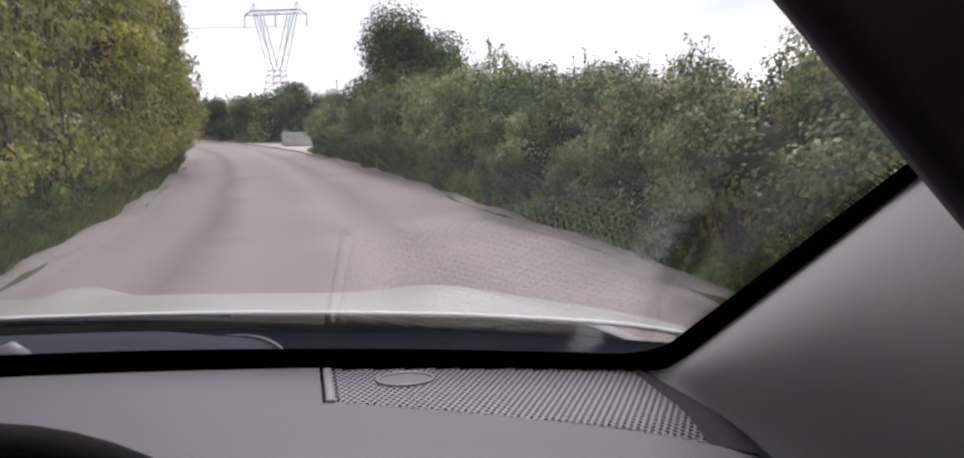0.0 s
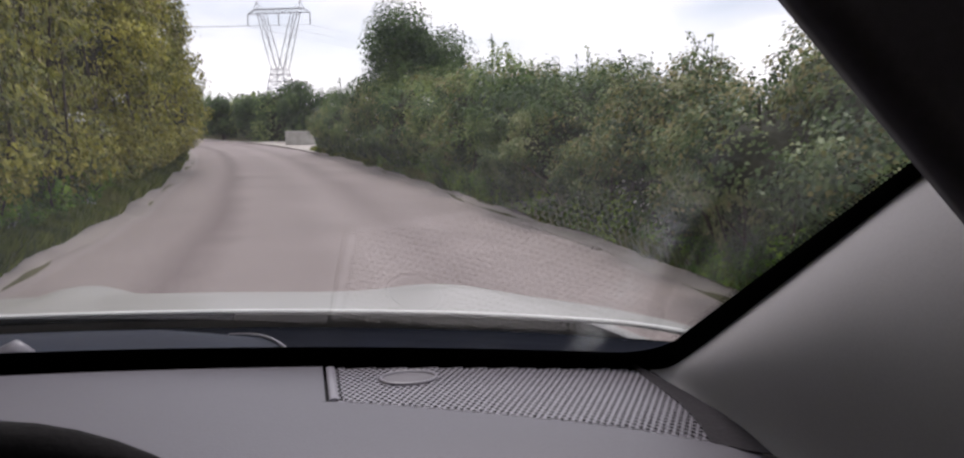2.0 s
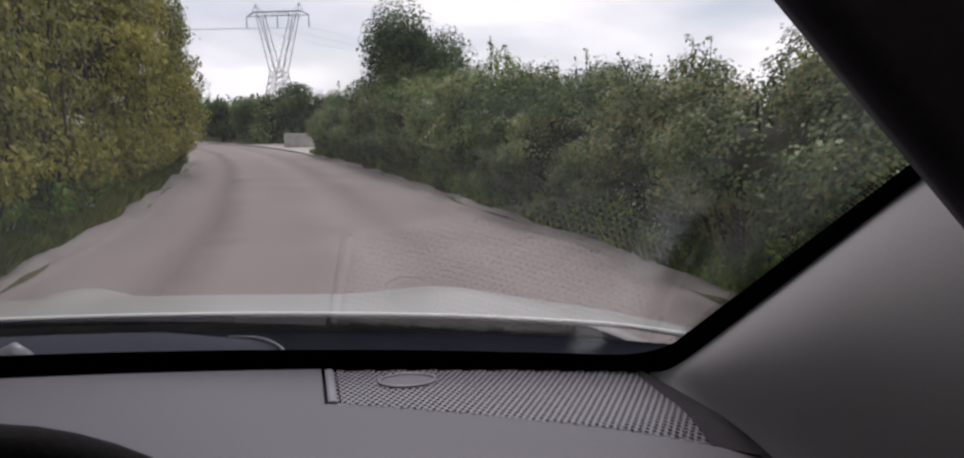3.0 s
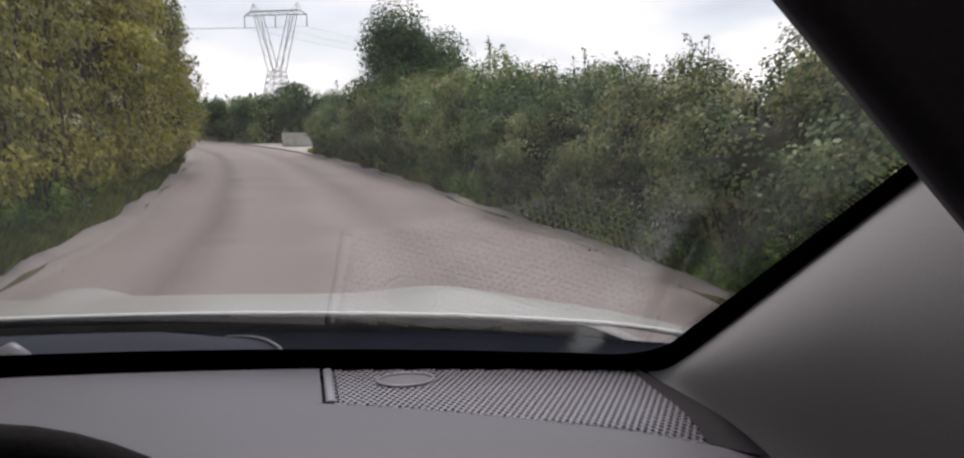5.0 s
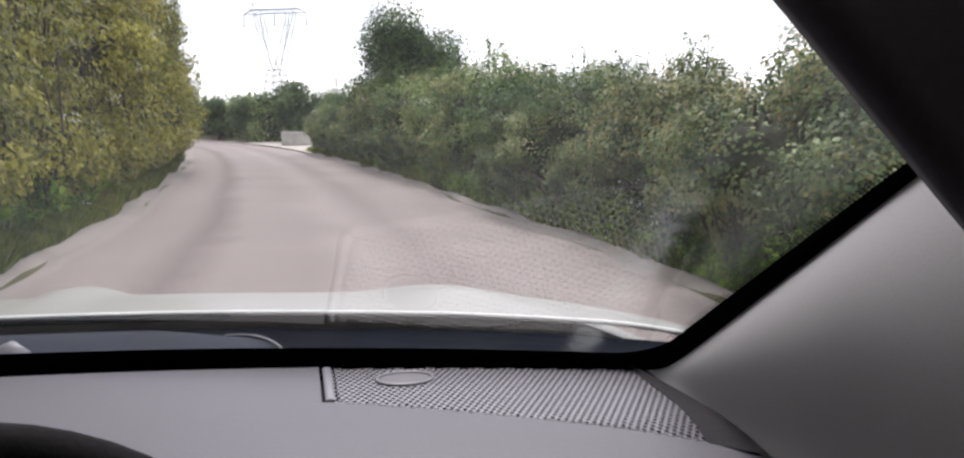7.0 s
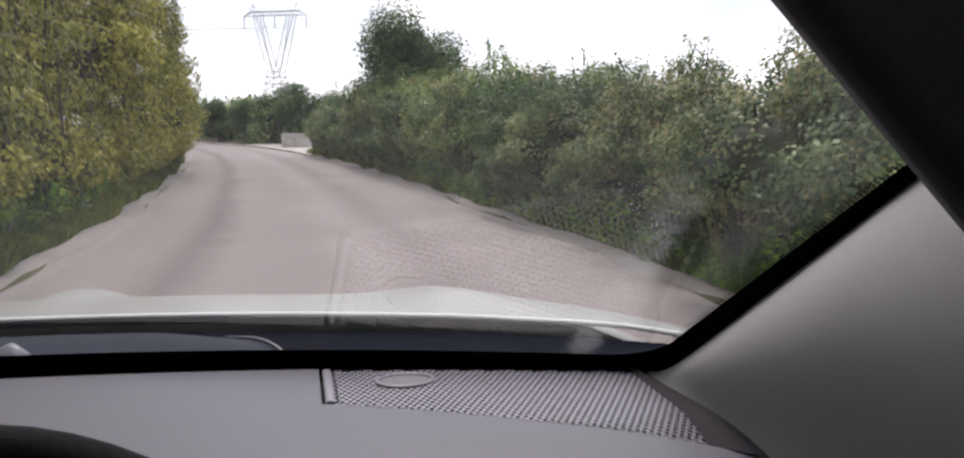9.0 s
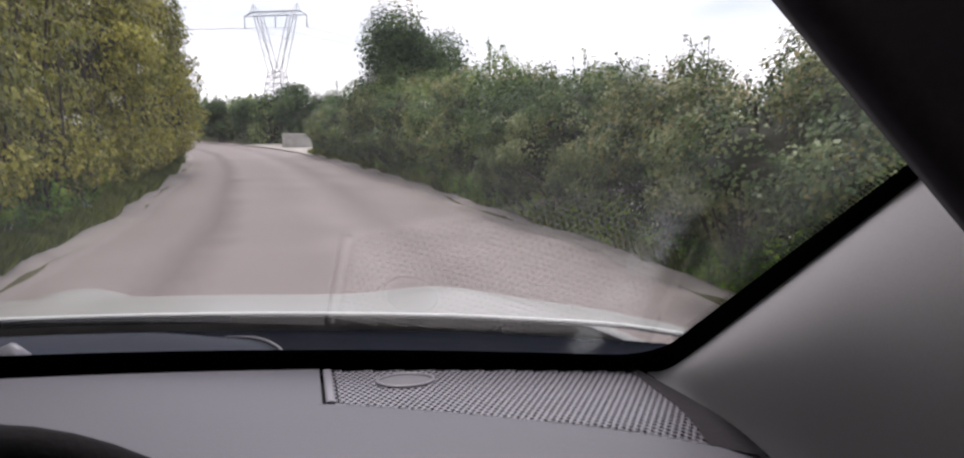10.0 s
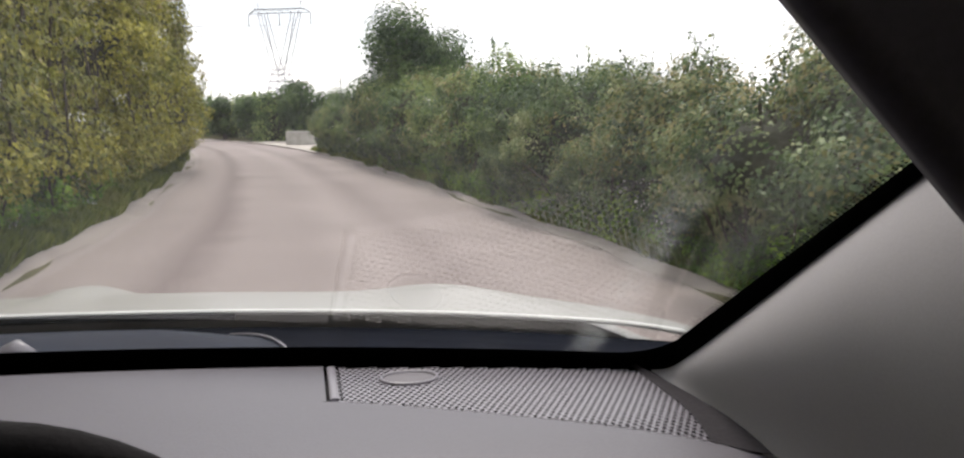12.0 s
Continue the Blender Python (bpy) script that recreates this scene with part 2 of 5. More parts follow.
    l.new(whole.outputs[0], mx2.inputs["Fac"])
    l.new(mx.outputs["Shader"], mx2.inputs[1])
    l.new(film.outputs["BSDF"], mx2.inputs[2])
    l.new(mx2.outputs["Shader"], n["Material Output"].inputs["Surface"])
    return m


def clear_face():
    m, n, l, b = shader("pane_outer_face")
    n.remove(b)
    tr = n.new("ShaderNodeBsdfTransparent")
    tr.inputs["Color"].default_value = (0.97, 0.98, 0.975, 1)
    l.new(tr.outputs["BSDF"], n["Material Output"].inputs["Surface"])
    return m


def asphalt():
    """Worn chip-sealed lane: paler wheel tracks, dusty edges, dark patches, stone grain. UV: x across (0 to 1), y along in metres."""
    m, n, l, b = shader("lane_asphalt")
    uv = n.new("ShaderNodeUVMap")
    uv.uv_map = "lane"
    sep = n.new("ShaderNodeSeparateXYZ")
    l.new(uv.outputs["UV"], sep.inputs["Vector"])
    tc = n.new("ShaderNodeTexCoord")
    grain = n.new("ShaderNodeTexVoronoi")
    grain.inputs["Scale"].default_value = 90
    patch = n.new("ShaderNodeTexNoise")
    patch.inputs["Scale"].default_value = 0.5
    patch.inputs["Detail"].default_value = 7
    fine = n.new("ShaderNodeTexNoise")
    fine.inputs["Scale"].default_value = 25
    fine.inputs["Detail"].default_value = 4
    for t in (grain, patch, fine):
        l.new(tc.outputs["Object"], t.inputs["Vector"])
    wear = n.new("ShaderNodeValToRGB")
    cr = wear.color_ramp
    stops = [(0.0, 1.0), (0.07, 0.50), (0.19, 0.42), (0.25, 0.20), (0.32, 0.44), (0.45, 0.38), (0.55, 0.47), (0.65, 0.28), (0.74, 0.42), (0.93, 0.48), (1.0, 0.95)]
    while len(cr.elements) < len(stops):
        cr.elements.new(0.5)
    for i, (q, v) in enumerate(stops):
        cr.elements[i].position = q
        cr.elements[i].color = (v, v, v, 1)
    wob = n.new("ShaderNodeMath")
    wob.operation = "MULTIPLY_ADD"
    wob.inputs[1].default_value = 0.10
    l.new(patch.outputs["Fac"], wob.inputs[0])
    sub = n.new("ShaderNodeMath")
    sub.operation = "SUBTRACT"
    sub.inputs[1].default_value = 0.05
    l.new(sep.outputs["X"], sub.inputs[0])
    l.new(sub.outputs[0], wob.inputs[2])
    l.new(wob.outputs[0], wear.inputs["Fac"])
    m1 = n.new("ShaderNodeMix")
    m1.inputs["Factor"].default_value = 0.22
    l.new(wear.outputs["Color"], m1.inputs["A"])
    l.new(patch.outputs["Fac"], m1.inputs["B"])
    m2 = n.new("ShaderNodeMix")
    m2.inputs["Factor"].default_value = 0.25
    l.new(m1.outputs["Result"], m2.inputs["A"])
    l.new(fine.outputs["Fac"], m2.inputs["B"])
    ramp = n.new("ShaderNodeValToRGB")
    ramp.color_ramp.elements[0].position, ramp.color_ramp.elements[1].position = 0.29, 0.60
    ramp.color_ramp.elements[0].color = (0.150, 0.117, 0.113, 1)
    ramp.color_ramp.elements[1].color = (0.345, 0.300, 0.287, 1)
    l.new(m2.outputs["Result"], ramp.inputs["Fac"])
    l.new(ramp.outputs["Color"], b.inputs["Base Color"])
    b.inputs["Roughness"].default_value = 0.85
    bp = n.new("ShaderNodeBump")
    bp.inputs["Strength"].default_value = 0.5
    bp.inputs["Distance"].default_value = 0.006
    l.new(grain.outputs["Distance"], bp.inputs["Height"])
    l.new(bp.outputs["Normal"], b.inputs["Normal"])
    return m


PAINT, PANE, PANE_OUT, ASPHALT = car_paint(), pane_glass(), clear_face(), asphalt()

# ---- building helpers ----
RNG = np.random.default_rng(7)


def hashed(ix, iy, iz):
    v = np.sin(ix * 127.1 + iy * 311.7 + iz * 74.7) * 43758.5453
    return v - np.floor(v)


def field(p, scale):
    """Smooth value noise from -1 to 1 at the points p."""
    q = p * scale
    i = np.floor(q)
    w = q - i
    w = w * w * (3 - 2 * w)
    out = np.zeros(len(p))
    for a in (0, 1):
        for b in (0, 1):
            for c in (0, 1):
                k = (w[:, 0] if a else 1 - w[:, 0]) * (w[:, 1] if b else 1 - w[:, 1]) * (w[:, 2] if c else 1 - w[:, 2])
                out += k * hashed(i[:, 0] + a, i[:, 1] + b, i[:, 2] + c)
    return out * 2 - 1


def lobes(p, size):
    """Rounded bush lobes at the points p: the height (1 on a lobe's crown, below 0 in the creases) and the way out from the lobe's heart."""
    q = p / size
    i = np.floor(q)
    best, way = np.full(len(p), 9.0), np.zeros_like(p)
    for a in (-1, 0, 1):
        for b in (-1, 0, 1):
            for c in (-1, 0, 1):
                x, y, z = i[:, 0] + a, i[:, 1] + b, i[:, 2] + c
                v = np.stack([q[:, 0] - x - hashed(x, y, z), q[:, 1] - y - hashed(x + 31, y, z), q[:, 2] - z - hashed(x, y + 17, z)], axis=1)
                d = (v * v).sum(axis=1)
                near = d < best
                best[near], way[near] = d[near], v[near]
    return 1.0 - 2.4 * best, way


def mesh_of(name, verts, faces, material, smooth=False):
    me = bpy.data.meshes.new(name)
    me.from_pydata([tuple(v) for v in verts], [], [tuple(f) for f in faces])
    me.materials.append(material)
    me.update()
    if smooth:
        me.polygons.foreach_set("use_smooth", [True] * len(me.polygons))
    return me


def quads_mesh(name, corners, material):
    """corners: n x 4 x 3 array, one loose quad each."""
    n = len(corners)
    me = bpy.data.meshes.new(name)
    me.vertices.add(n * 4)
    me.vertices.foreach_set("co", np.ascontiguousarray(corners, dtype=np.float32).ravel())
    me.loops.add(n * 4)
    me.loops.foreach_set("vertex_index", np.arange(n * 4, dtype=np.int32))
    me.polygons.add(n)
    me.polygons.foreach_set("loop_start", np.arange(0, n * 4, 4, dtype=np.int32))
    me.materials.append(material)
    me.update(calc_edges=True)
    me.validate()
    return me


def leaf_quads(p, nrm, size, droop=0.25, slim=0.62):
    """One folded-diamond leaf at each point, turned loosely along the surface normal."""
    n = len(p)
    nrm = nrm + RNG.normal(0, 0.38, (n, 3)) + np.array([0, 0, 0.30])
    nrm /= np.linalg.norm(nrm, axis=1)[:, None]
    a = np.cross(nrm, RNG.normal(0, 1, (n, 3)))
    a /= np.linalg.norm(a, axis=1)[:, None] + 1e-9
    b = np.cross(nrm, a)
    s = (size * RNG.uniform(0.55, 1.35, n))[:, None]
    tip = p + a * s - np.array([0, 0, 1.0]) * s * droop
    base = p - a * s * 0.7
    return np.stack([base, p + b * s * slim + nrm * s * 0.18, tip, p - b * s * slim + nrm * s * 0.18], axis=1)


def part(name, data, parent, label=""):
    ob = new(name, data)
    ob.parent = parent
    if label:
        ob["label"] = label
    return ob


def box_bm(bm, lo, hi, bevel=0.0):
    g = bmesh.ops.create_cube(bm, size=1.0)
    vs = g["verts"]
    for v in vs:
        v.co = Vector([lo[i] + (v.co[i] + 0.5) * (hi[i] - lo[i]) for i in range(3)])
    if bevel:
        es = list({e for v in vs for e in v.link_edges})
        bmesh.ops.bevel(bm, geom=es, offset=bevel, segments=2, affect="EDGES", profile=0.6)


def bm_mesh(name, bm, material, smooth=False):
    me = bpy.data.meshes.new(name)
    bm.to_mesh(me)
    bm.free()
    me.materials.append(material)
    if smooth:
        me.polygons.foreach_set("use_smooth", [True] * len(me.polygons))
    return me


def box_mesh(name, lo, hi, material, bevel=0.0):
    bm = bmesh.new()
    box_bm(bm, lo, hi, bevel)
    return bm_mesh(name, bm, material)


def tube_arrays(path, radii, sides=8, close=False):
    """Verts and faces of a tube along a path."""
    path = [Vector(q) for q in path]
    vs, fs = [], []
    n = len(path)
    for i, q in enumerate(path):
        nxt = path[(i + 1) % n] if close else path[min(i + 1, n - 1)]
        prv = path[(i - 1) % n] if close else path[max(i - 1, 0)]
        d = (nxt - prv).normalized()
        a = d.orthogonal().normalized() if abs(d.z) > 0.95 else d.cross(Vector((0, 0, 1))).normalized()
        b = d.cross(a)
        r = radii[i] if hasattr(radii, "__len__") else radii
        for k in range(sides):
            t = 2 * math.pi * k / sides
            vs.append(q + a * r * math.cos(t) + b * r * math.sin(t))
    for i in range(n if close else n - 1):
        j = (i + 1) % n
        for k in range(sides):
            k2 = (k + 1) % sides
            fs.append((i * sides + k, i * sides + k2, j * sides + k2, j * sides + k))
    if not close:
        fs.append(tuple(range(sides - 1, -1, -1)))
        fs.append(tuple((n - 1) * sides + k for k in range(sides)))
    return vs, fs


def tube_mesh(name, path, radii, material, sides=8, close=False):
    vs, fs = tube_arrays(path, radii, sides, close)
    return mesh_of(name, vs, fs, material, smooth=True)


def bars_mesh(name, bars, material, sides=4):
    """Many straight bars (a, b, radius) that form one part."""
    vs, fs = [], []
    for a, b, r in bars:
        v, f = tube_arrays([a, b], r, sides)
        o = len(vs)
        vs += v
        fs += [tuple(i + o for i in q) for q in f]
    return mesh_of(name, vs, fs, material)


def grid_mesh(name, fn, us, vs_, material, thick=0.0, smooth=True):
    """A sheet fn(u, v) over two ranges; thick gives it a second skin below."""
    verts = [Vector(fn(u, v)) for u in us for v in vs_]
    nu, nv = len(us), len(vs_)
    faces = [(i * nv + j, (i + 1) * nv + j, (i + 1) * nv + j + 1, i * nv + j + 1) for i in range(nu - 1) for j in range(nv - 1)]
    me = mesh_of(name, verts, faces, material, smooth)
    if thick:
        bm = bmesh.new()
        bm.from_mesh(me)
        bmesh.ops.recalc_face_normals(bm, faces=bm.faces)
        bmesh.ops.solidify(bm, geom=bm.faces[:], thickness=thick)
        bm.to_mesh(me)
        bm.free()
        me.set_sharp_from_angle(angle=radians(42))
    return me


# ---- the lane: centre line and edges ----
KNOTS = [(14.5, -74), (11.2, -52), (7.2, -32), (4.2, -18), (2.1, -9), (0.15, 0), (-1.15, 6.7), (-2.3, 11.1), (-3.7, 16), (-6.3, 24),
         (-10.0, 33), (-14.8, 41), (-21, 48.5), (-28, 55.5), (-35.5, 63), (-42.5, 72), (-48.5, 83), (-53.5, 96), (-58.5, 110),
         (-64.5, 124), (-72.5, 137), (-81.5, 149), (-89.5, 162)]


def spline(knots, step=0.5):
    k = [np.array(q, float) for q in knots]
    k = [2 * k[0] - k[1]] + k + [2 * k[-1] - k[-2]]
    pts = []
    for i in range(1, len(k) - 2):
        a, b, c, d = k[i - 1:i + 3]
        m = max(2, int(np.linalg.norm(c - b) / step))
        for j in range(m):
            t = j / m
            pts.append(0.5 * ((2 * b) + (c - a) * t + (2 * a - 5 * b + 4 * c - d) * t * t + (3 * b - a - 3 * c + d) * t ** 3))
    pts.append(k[-2])
    return np.array(pts)


LINE = spline(KNOTS)
STEP = np.r_[0, np.cumsum(np.linalg.norm(np.diff(LINE, axis=0), axis=1))]
S0 = STEP[np.argmin(np.linalg.norm(LINE - [0.15, 0], axis=1))]
STEP = STEP - S0
TAN = np.gradient(LINE, axis=0)
TAN /= np.linalg.norm(TAN, axis=1)[:, None]
SIDE = np.stack([TAN[:, 1], -TAN[:, 0]], axis=1)


def lane(s, off):
    """Plan point at s metres along the lane from the car, off metres to the right of its middle."""
    s = np.asarray(s, float)
    off = np.asarray(off, float)
    c = np.stack([np.interp(s, STEP, LINE[:, 0]), np.interp(s, STEP, LINE[:, 1])], -1)
    q = np.stack([np.interp(s, STEP, SIDE[:, 0]), np.interp(s, STEP, SIDE[:, 1])], -1)
    return c + q * off[..., None]


def half(s):
    return np.interp(s, [-20, 4, 7, 11, 16, 24, 33, 60], [2.6, 2.6, 2.56, 2.36, 2.28, 2.12, 1.98, 2.1])


def strip_mesh(name, s0, s1, offs, zs, material, step=0.8, uv=None):
    """A ribbon along the lane; offs and zs are functions of s giving the cross-section."""
    ss = np.arange(s0, s1 + step * 0.5, step)
    k = len(offs(ss[0]))
    verts = []
    for s in ss:
        o, z = offs(s), zs(s)
        for a, b in zip(o, z):
            x, y = lane(s, a)
            verts.append((x, y, b))
    faces = [(i * k + j, i * k + j + 1, (i + 1) * k + j + 1, (i + 1) * k + j) for i in range(len(ss) - 1) for j in range(k - 1)]
    me = mesh_of(name, verts, faces, material, smooth=True)
    if uv:
        lay = me.uv_layers.new(name=uv)
        for lp in me.loops:
            i, j = divmod(lp.vertex_index, k)
            lay.data[lp.index].uv = (j / (k - 1), ss[i])
    return me


def ground_sheet():
    rs = [0, 4, 8, 14, 22, 34, 55, 90, 150, 260, 450, 800, 1500, 2800]
    verts, faces = [(0, 20, -0.10)], []
    n = 48
    for r in rs[1:]:
        for k in range(n):
            a = 2 * math.pi * k / n
            verts.append((r * math.cos(a), 20 + r * math.sin(a), -0.10))
    for k in range(n):
        faces.append((0, 1 + k, 1 + (k + 1) % n))
    for i in range(len(rs) - 2):
        for k in range(n):
            a, b = 1 + i * n + k, 1 + i * n + (k + 1) % n
            faces.append((a, a + n, b + n, b))
    ob = new("ground", mesh_of("ground", verts, faces, FIELD))
    return tagged(ob, "green pasture fields on both sides of the lane", "field", kind="structure")


ground_sheet()


def wav(s, k):
    return 0.04 * math.sin(s * 1.1 + k) + 0.02 * math.sin(s * 3.3 + 2 * k) + 0.012 * math.sin(s * 9.1 + k)


def road_offs(s):
    h = float(half(s))
    return [-h + wav(s, 1)] + [-h + 2 * h * i / 12 for i in range(1, 12)] + [h + wav(s, 4)]


def road_zs(s):
    return [0.0 + 0.05 * (1 - ((i - 6) / 6) ** 2) - 0.05 for i in range(13)]


tagged(new("road", strip_mesh("road", -72, 196, road_offs, road_zs, ASPHALT, 0.5, uv="lane")),
       "narrow country lane of worn pale grey asphalt", "road", kind="structure")


def verge(side, name, s0, s1, width, label):
    def offs(s):
        h = float(half(s))
        e = h + wav(s, 1 if side < 0 else 4) * side
        v = [e - 0.30, e - 0.02 + 0.1 * wav(s * 2, 3), e + 0.22 + wav(s, 7), e + width * 0.6, e + width, e + width + 1.2]
        return [side * q for q in v] if side > 0 else [side * q for q in v][::-1]

    def zs(s):
        v = [-0.065, -0.038 + 0.1 * wav(s, 2), 0.0 + 0.25 * wav(s, 5), 0.08, 0.22, 0.25]
        return v if side > 0 else v[::-1]
    ob = new(name, strip_mesh(name, s0, s1, offs, zs, VERGE, 0.5))
    return tagged(ob, label, "verge", kind="structure")


verge(-1, "verge_left", -72, 196, 0.8, "grassy earth verge along the foot of the hedge")
for s0, s1 in ((-72, -31.2), (-25.2, 28.4), (40.8, 196)):
    verge(1, "verge_right", s0, s1, 0.55, "low earth verge along the foot of the hedge")


def grit_line(side, name, width, spread, label):
    """Pale dust and grit that gathers along the edge of the asphalt."""
    def offs(s):
        e = float(half(s)) + wav(s, 1 if side < 0 else 4) * side
        w = width * (0.75 + 0.35 * math.sin(s * 0.83 + side) + 0.25 * math.sin(s * 2.3))
        v = [e - w, e - 0.3 * w, e + spread]
        return [side * q for q in v] if side > 0 else [side * q for q in v][::-1]

    def zs(s):
        v = [-0.042, -0.030, 0.006]
        return v if side > 0 else v[::-1]
    return tagged(new(name, strip_mesh(name, -10, 60, offs, zs, GRIT, 0.2)), label, "grit", kind="structure")


grit_line(-1, "grit_edge_left", 0.17, 0.15, "pale dusty grit along the road edge")
grit_line(1, "grit_edge_right", 0.15, 0.06, "pale dusty grit at the foot of the hedge")


def loose_stones():
    """Chippings thrown to the road edges."""
    n = 1800
    s = RNG.uniform(2, 45, n)
    sg = np.where(RNG.random(n) < 0.5, -1, 1)
    o = sg * (half(s) - np.abs(RNG.normal(0.0, 0.16, n)) + 0.06)
    xy = lane(s, o)
    r = RNG.uniform(0.004, 0.013, n)
    vs, fs = [], []
    z = -0.05 * np.clip(np.abs(o) / half(s), 0, 1) ** 2
    for (x, y), q, g in zip(xy, r, z):
        k = len(vs)
        vs += [(x + q, y, g + 0.002), (x, y + q * 0.8, g + 0.003), (x - q * 1.1, y, g), (x, y - q, g + 0.002), (x, y, g + q * 0.8), (x, y, g - q * 0.6)]
        for a, b in ((0, 1), (1, 2), (2, 3), (3, 0)):
            fs += [(k + a, k + b, k + 4), (k + b, k + a, k + 5)]
    tagged(new("loose_chippings", mesh_of("loose_chippings", vs, fs, GRIT)), "loose pale chippings along the road edges", "gravel", kind="stuff")


loose_stones()

# ---- grass ----


def blades(name, n, s0, s1, off_fn, z_fn, size, material, label):
    s = RNG.uniform(s0, s1, n)
    off, z = off_fn(s, n), None
    xy = lane(s, off)
    z = z_fn(s, off)
    p = np.c_[xy, z]
    ht = size * RNG.uniform(0.4, 1.5, n) * (0.75 + 0.45 * field(p, 0.9))
    a = RNG.uniform(0, 2 * np.pi, n)
    side = np.c_[np.cos(a), np.sin(a), np.zeros(n)]
    lean = np.c_[RNG.normal(0, 0.35, (n, 2)), np.ones(n)]
    w = (0.010 + 0.010 * RNG.random(n))[:, None] * (size / 0.16)
    tip = p + lean * ht[:, None]
    midp = p + lean * ht[:, None] * 0.55 + np.c_[RNG.normal(0, 0.01, (n, 2)), np.zeros(n)]
    q = np.stack([p - side * w, p + side * w, midp + side * w * 0.8, tip], axis=1)
    ob = new(name, quads_mesh(name, q, material))
    return tagged(ob, label, "grass", kind="stuff")


blades("grass", 80000, 3, 32, lambda s, n: -(half(s) + 0.09 + 0.06 * np.sin(s * 2.1) * np.sin(s * 0.7) + np.abs(RNG.normal(0.04, 0.24, n))),
       lambda s, o: -0.04 + 0.26 * np.clip((-o - half(s) - 0.02) / 0.8, 0, 1), 0.18, GRASS, "tufted green grass on the verge beside the lane")
blades("grass", 34000, 3, 30, lambda s, n: half(s) + 0.04 + 0.04 * np.sin(s * 2.6) + np.abs(RNG.normal(0.06, 0.18, n)),
       lambda s, o: -0.04 + 0.24 * np.clip((o - half(s) - 0.02) / 0.55, 0, 1), 0.15, GRASS, "short grass at the foot of the bramble hedge")
blades("grass", 9000, -31, -25.2, lambda s, n: half(s) + 0.1 + RNG.uniform(0, 2.4, n),
       lambda s, o: 0.02 + 0.2 * np.clip((o - half(s) - 0.1) / 0.55, 0, 1), 0.14, GRASS_SHORT, "mown grass in the gateway beside the lane")
blades("grass", 14000, 29, 41, lambda s, n: half(s) + 10.5 + RNG.random(n) * 12,
       lambda s, o: -0.10 + 0.0 * o, 0.30, GRASS_SHORT, "bright pasture grass beyond the yard")

# ---- hedges ----


def section(v, width, height):
    """Cross-section of a hedge: v 0..1 from the road foot over the top to the far foot. Returns offset, z, normal."""
    r = np.minimum(width * 0.5, height * 0.45)
    l1 = height - r
    arc = math.pi * r
    tot = 2 * l1 + arc
    d = v * tot
    off = np.zeros_like(d)
    z = np.zeros_like(d)
    no = np.zeros_like(d)
    nz = np.zeros_like(d)
    c = width * 0.5
    a = d < l1
    off[a], z[a], no[a] = 0 + (c - r)[a] * 0, d[a], -1
    b = (d >= l1) & (d < l1 + arc)
    t = (d[b] - l1[b]) / r[b]
    off[b] = c[b] - np.cos(t) * c[b]
    z[b] = l1[b] + np.sin(t) * r[b]
    no[b], nz[b] = -np.cos(t), np.sin(t)
    e = d >= l1 + arc
    off[e], z[e], no[e] = 2 * c[e], height[e] - r[e] - (d[e] - l1[e] - arc[e]), 1
    return off, z, no, nz


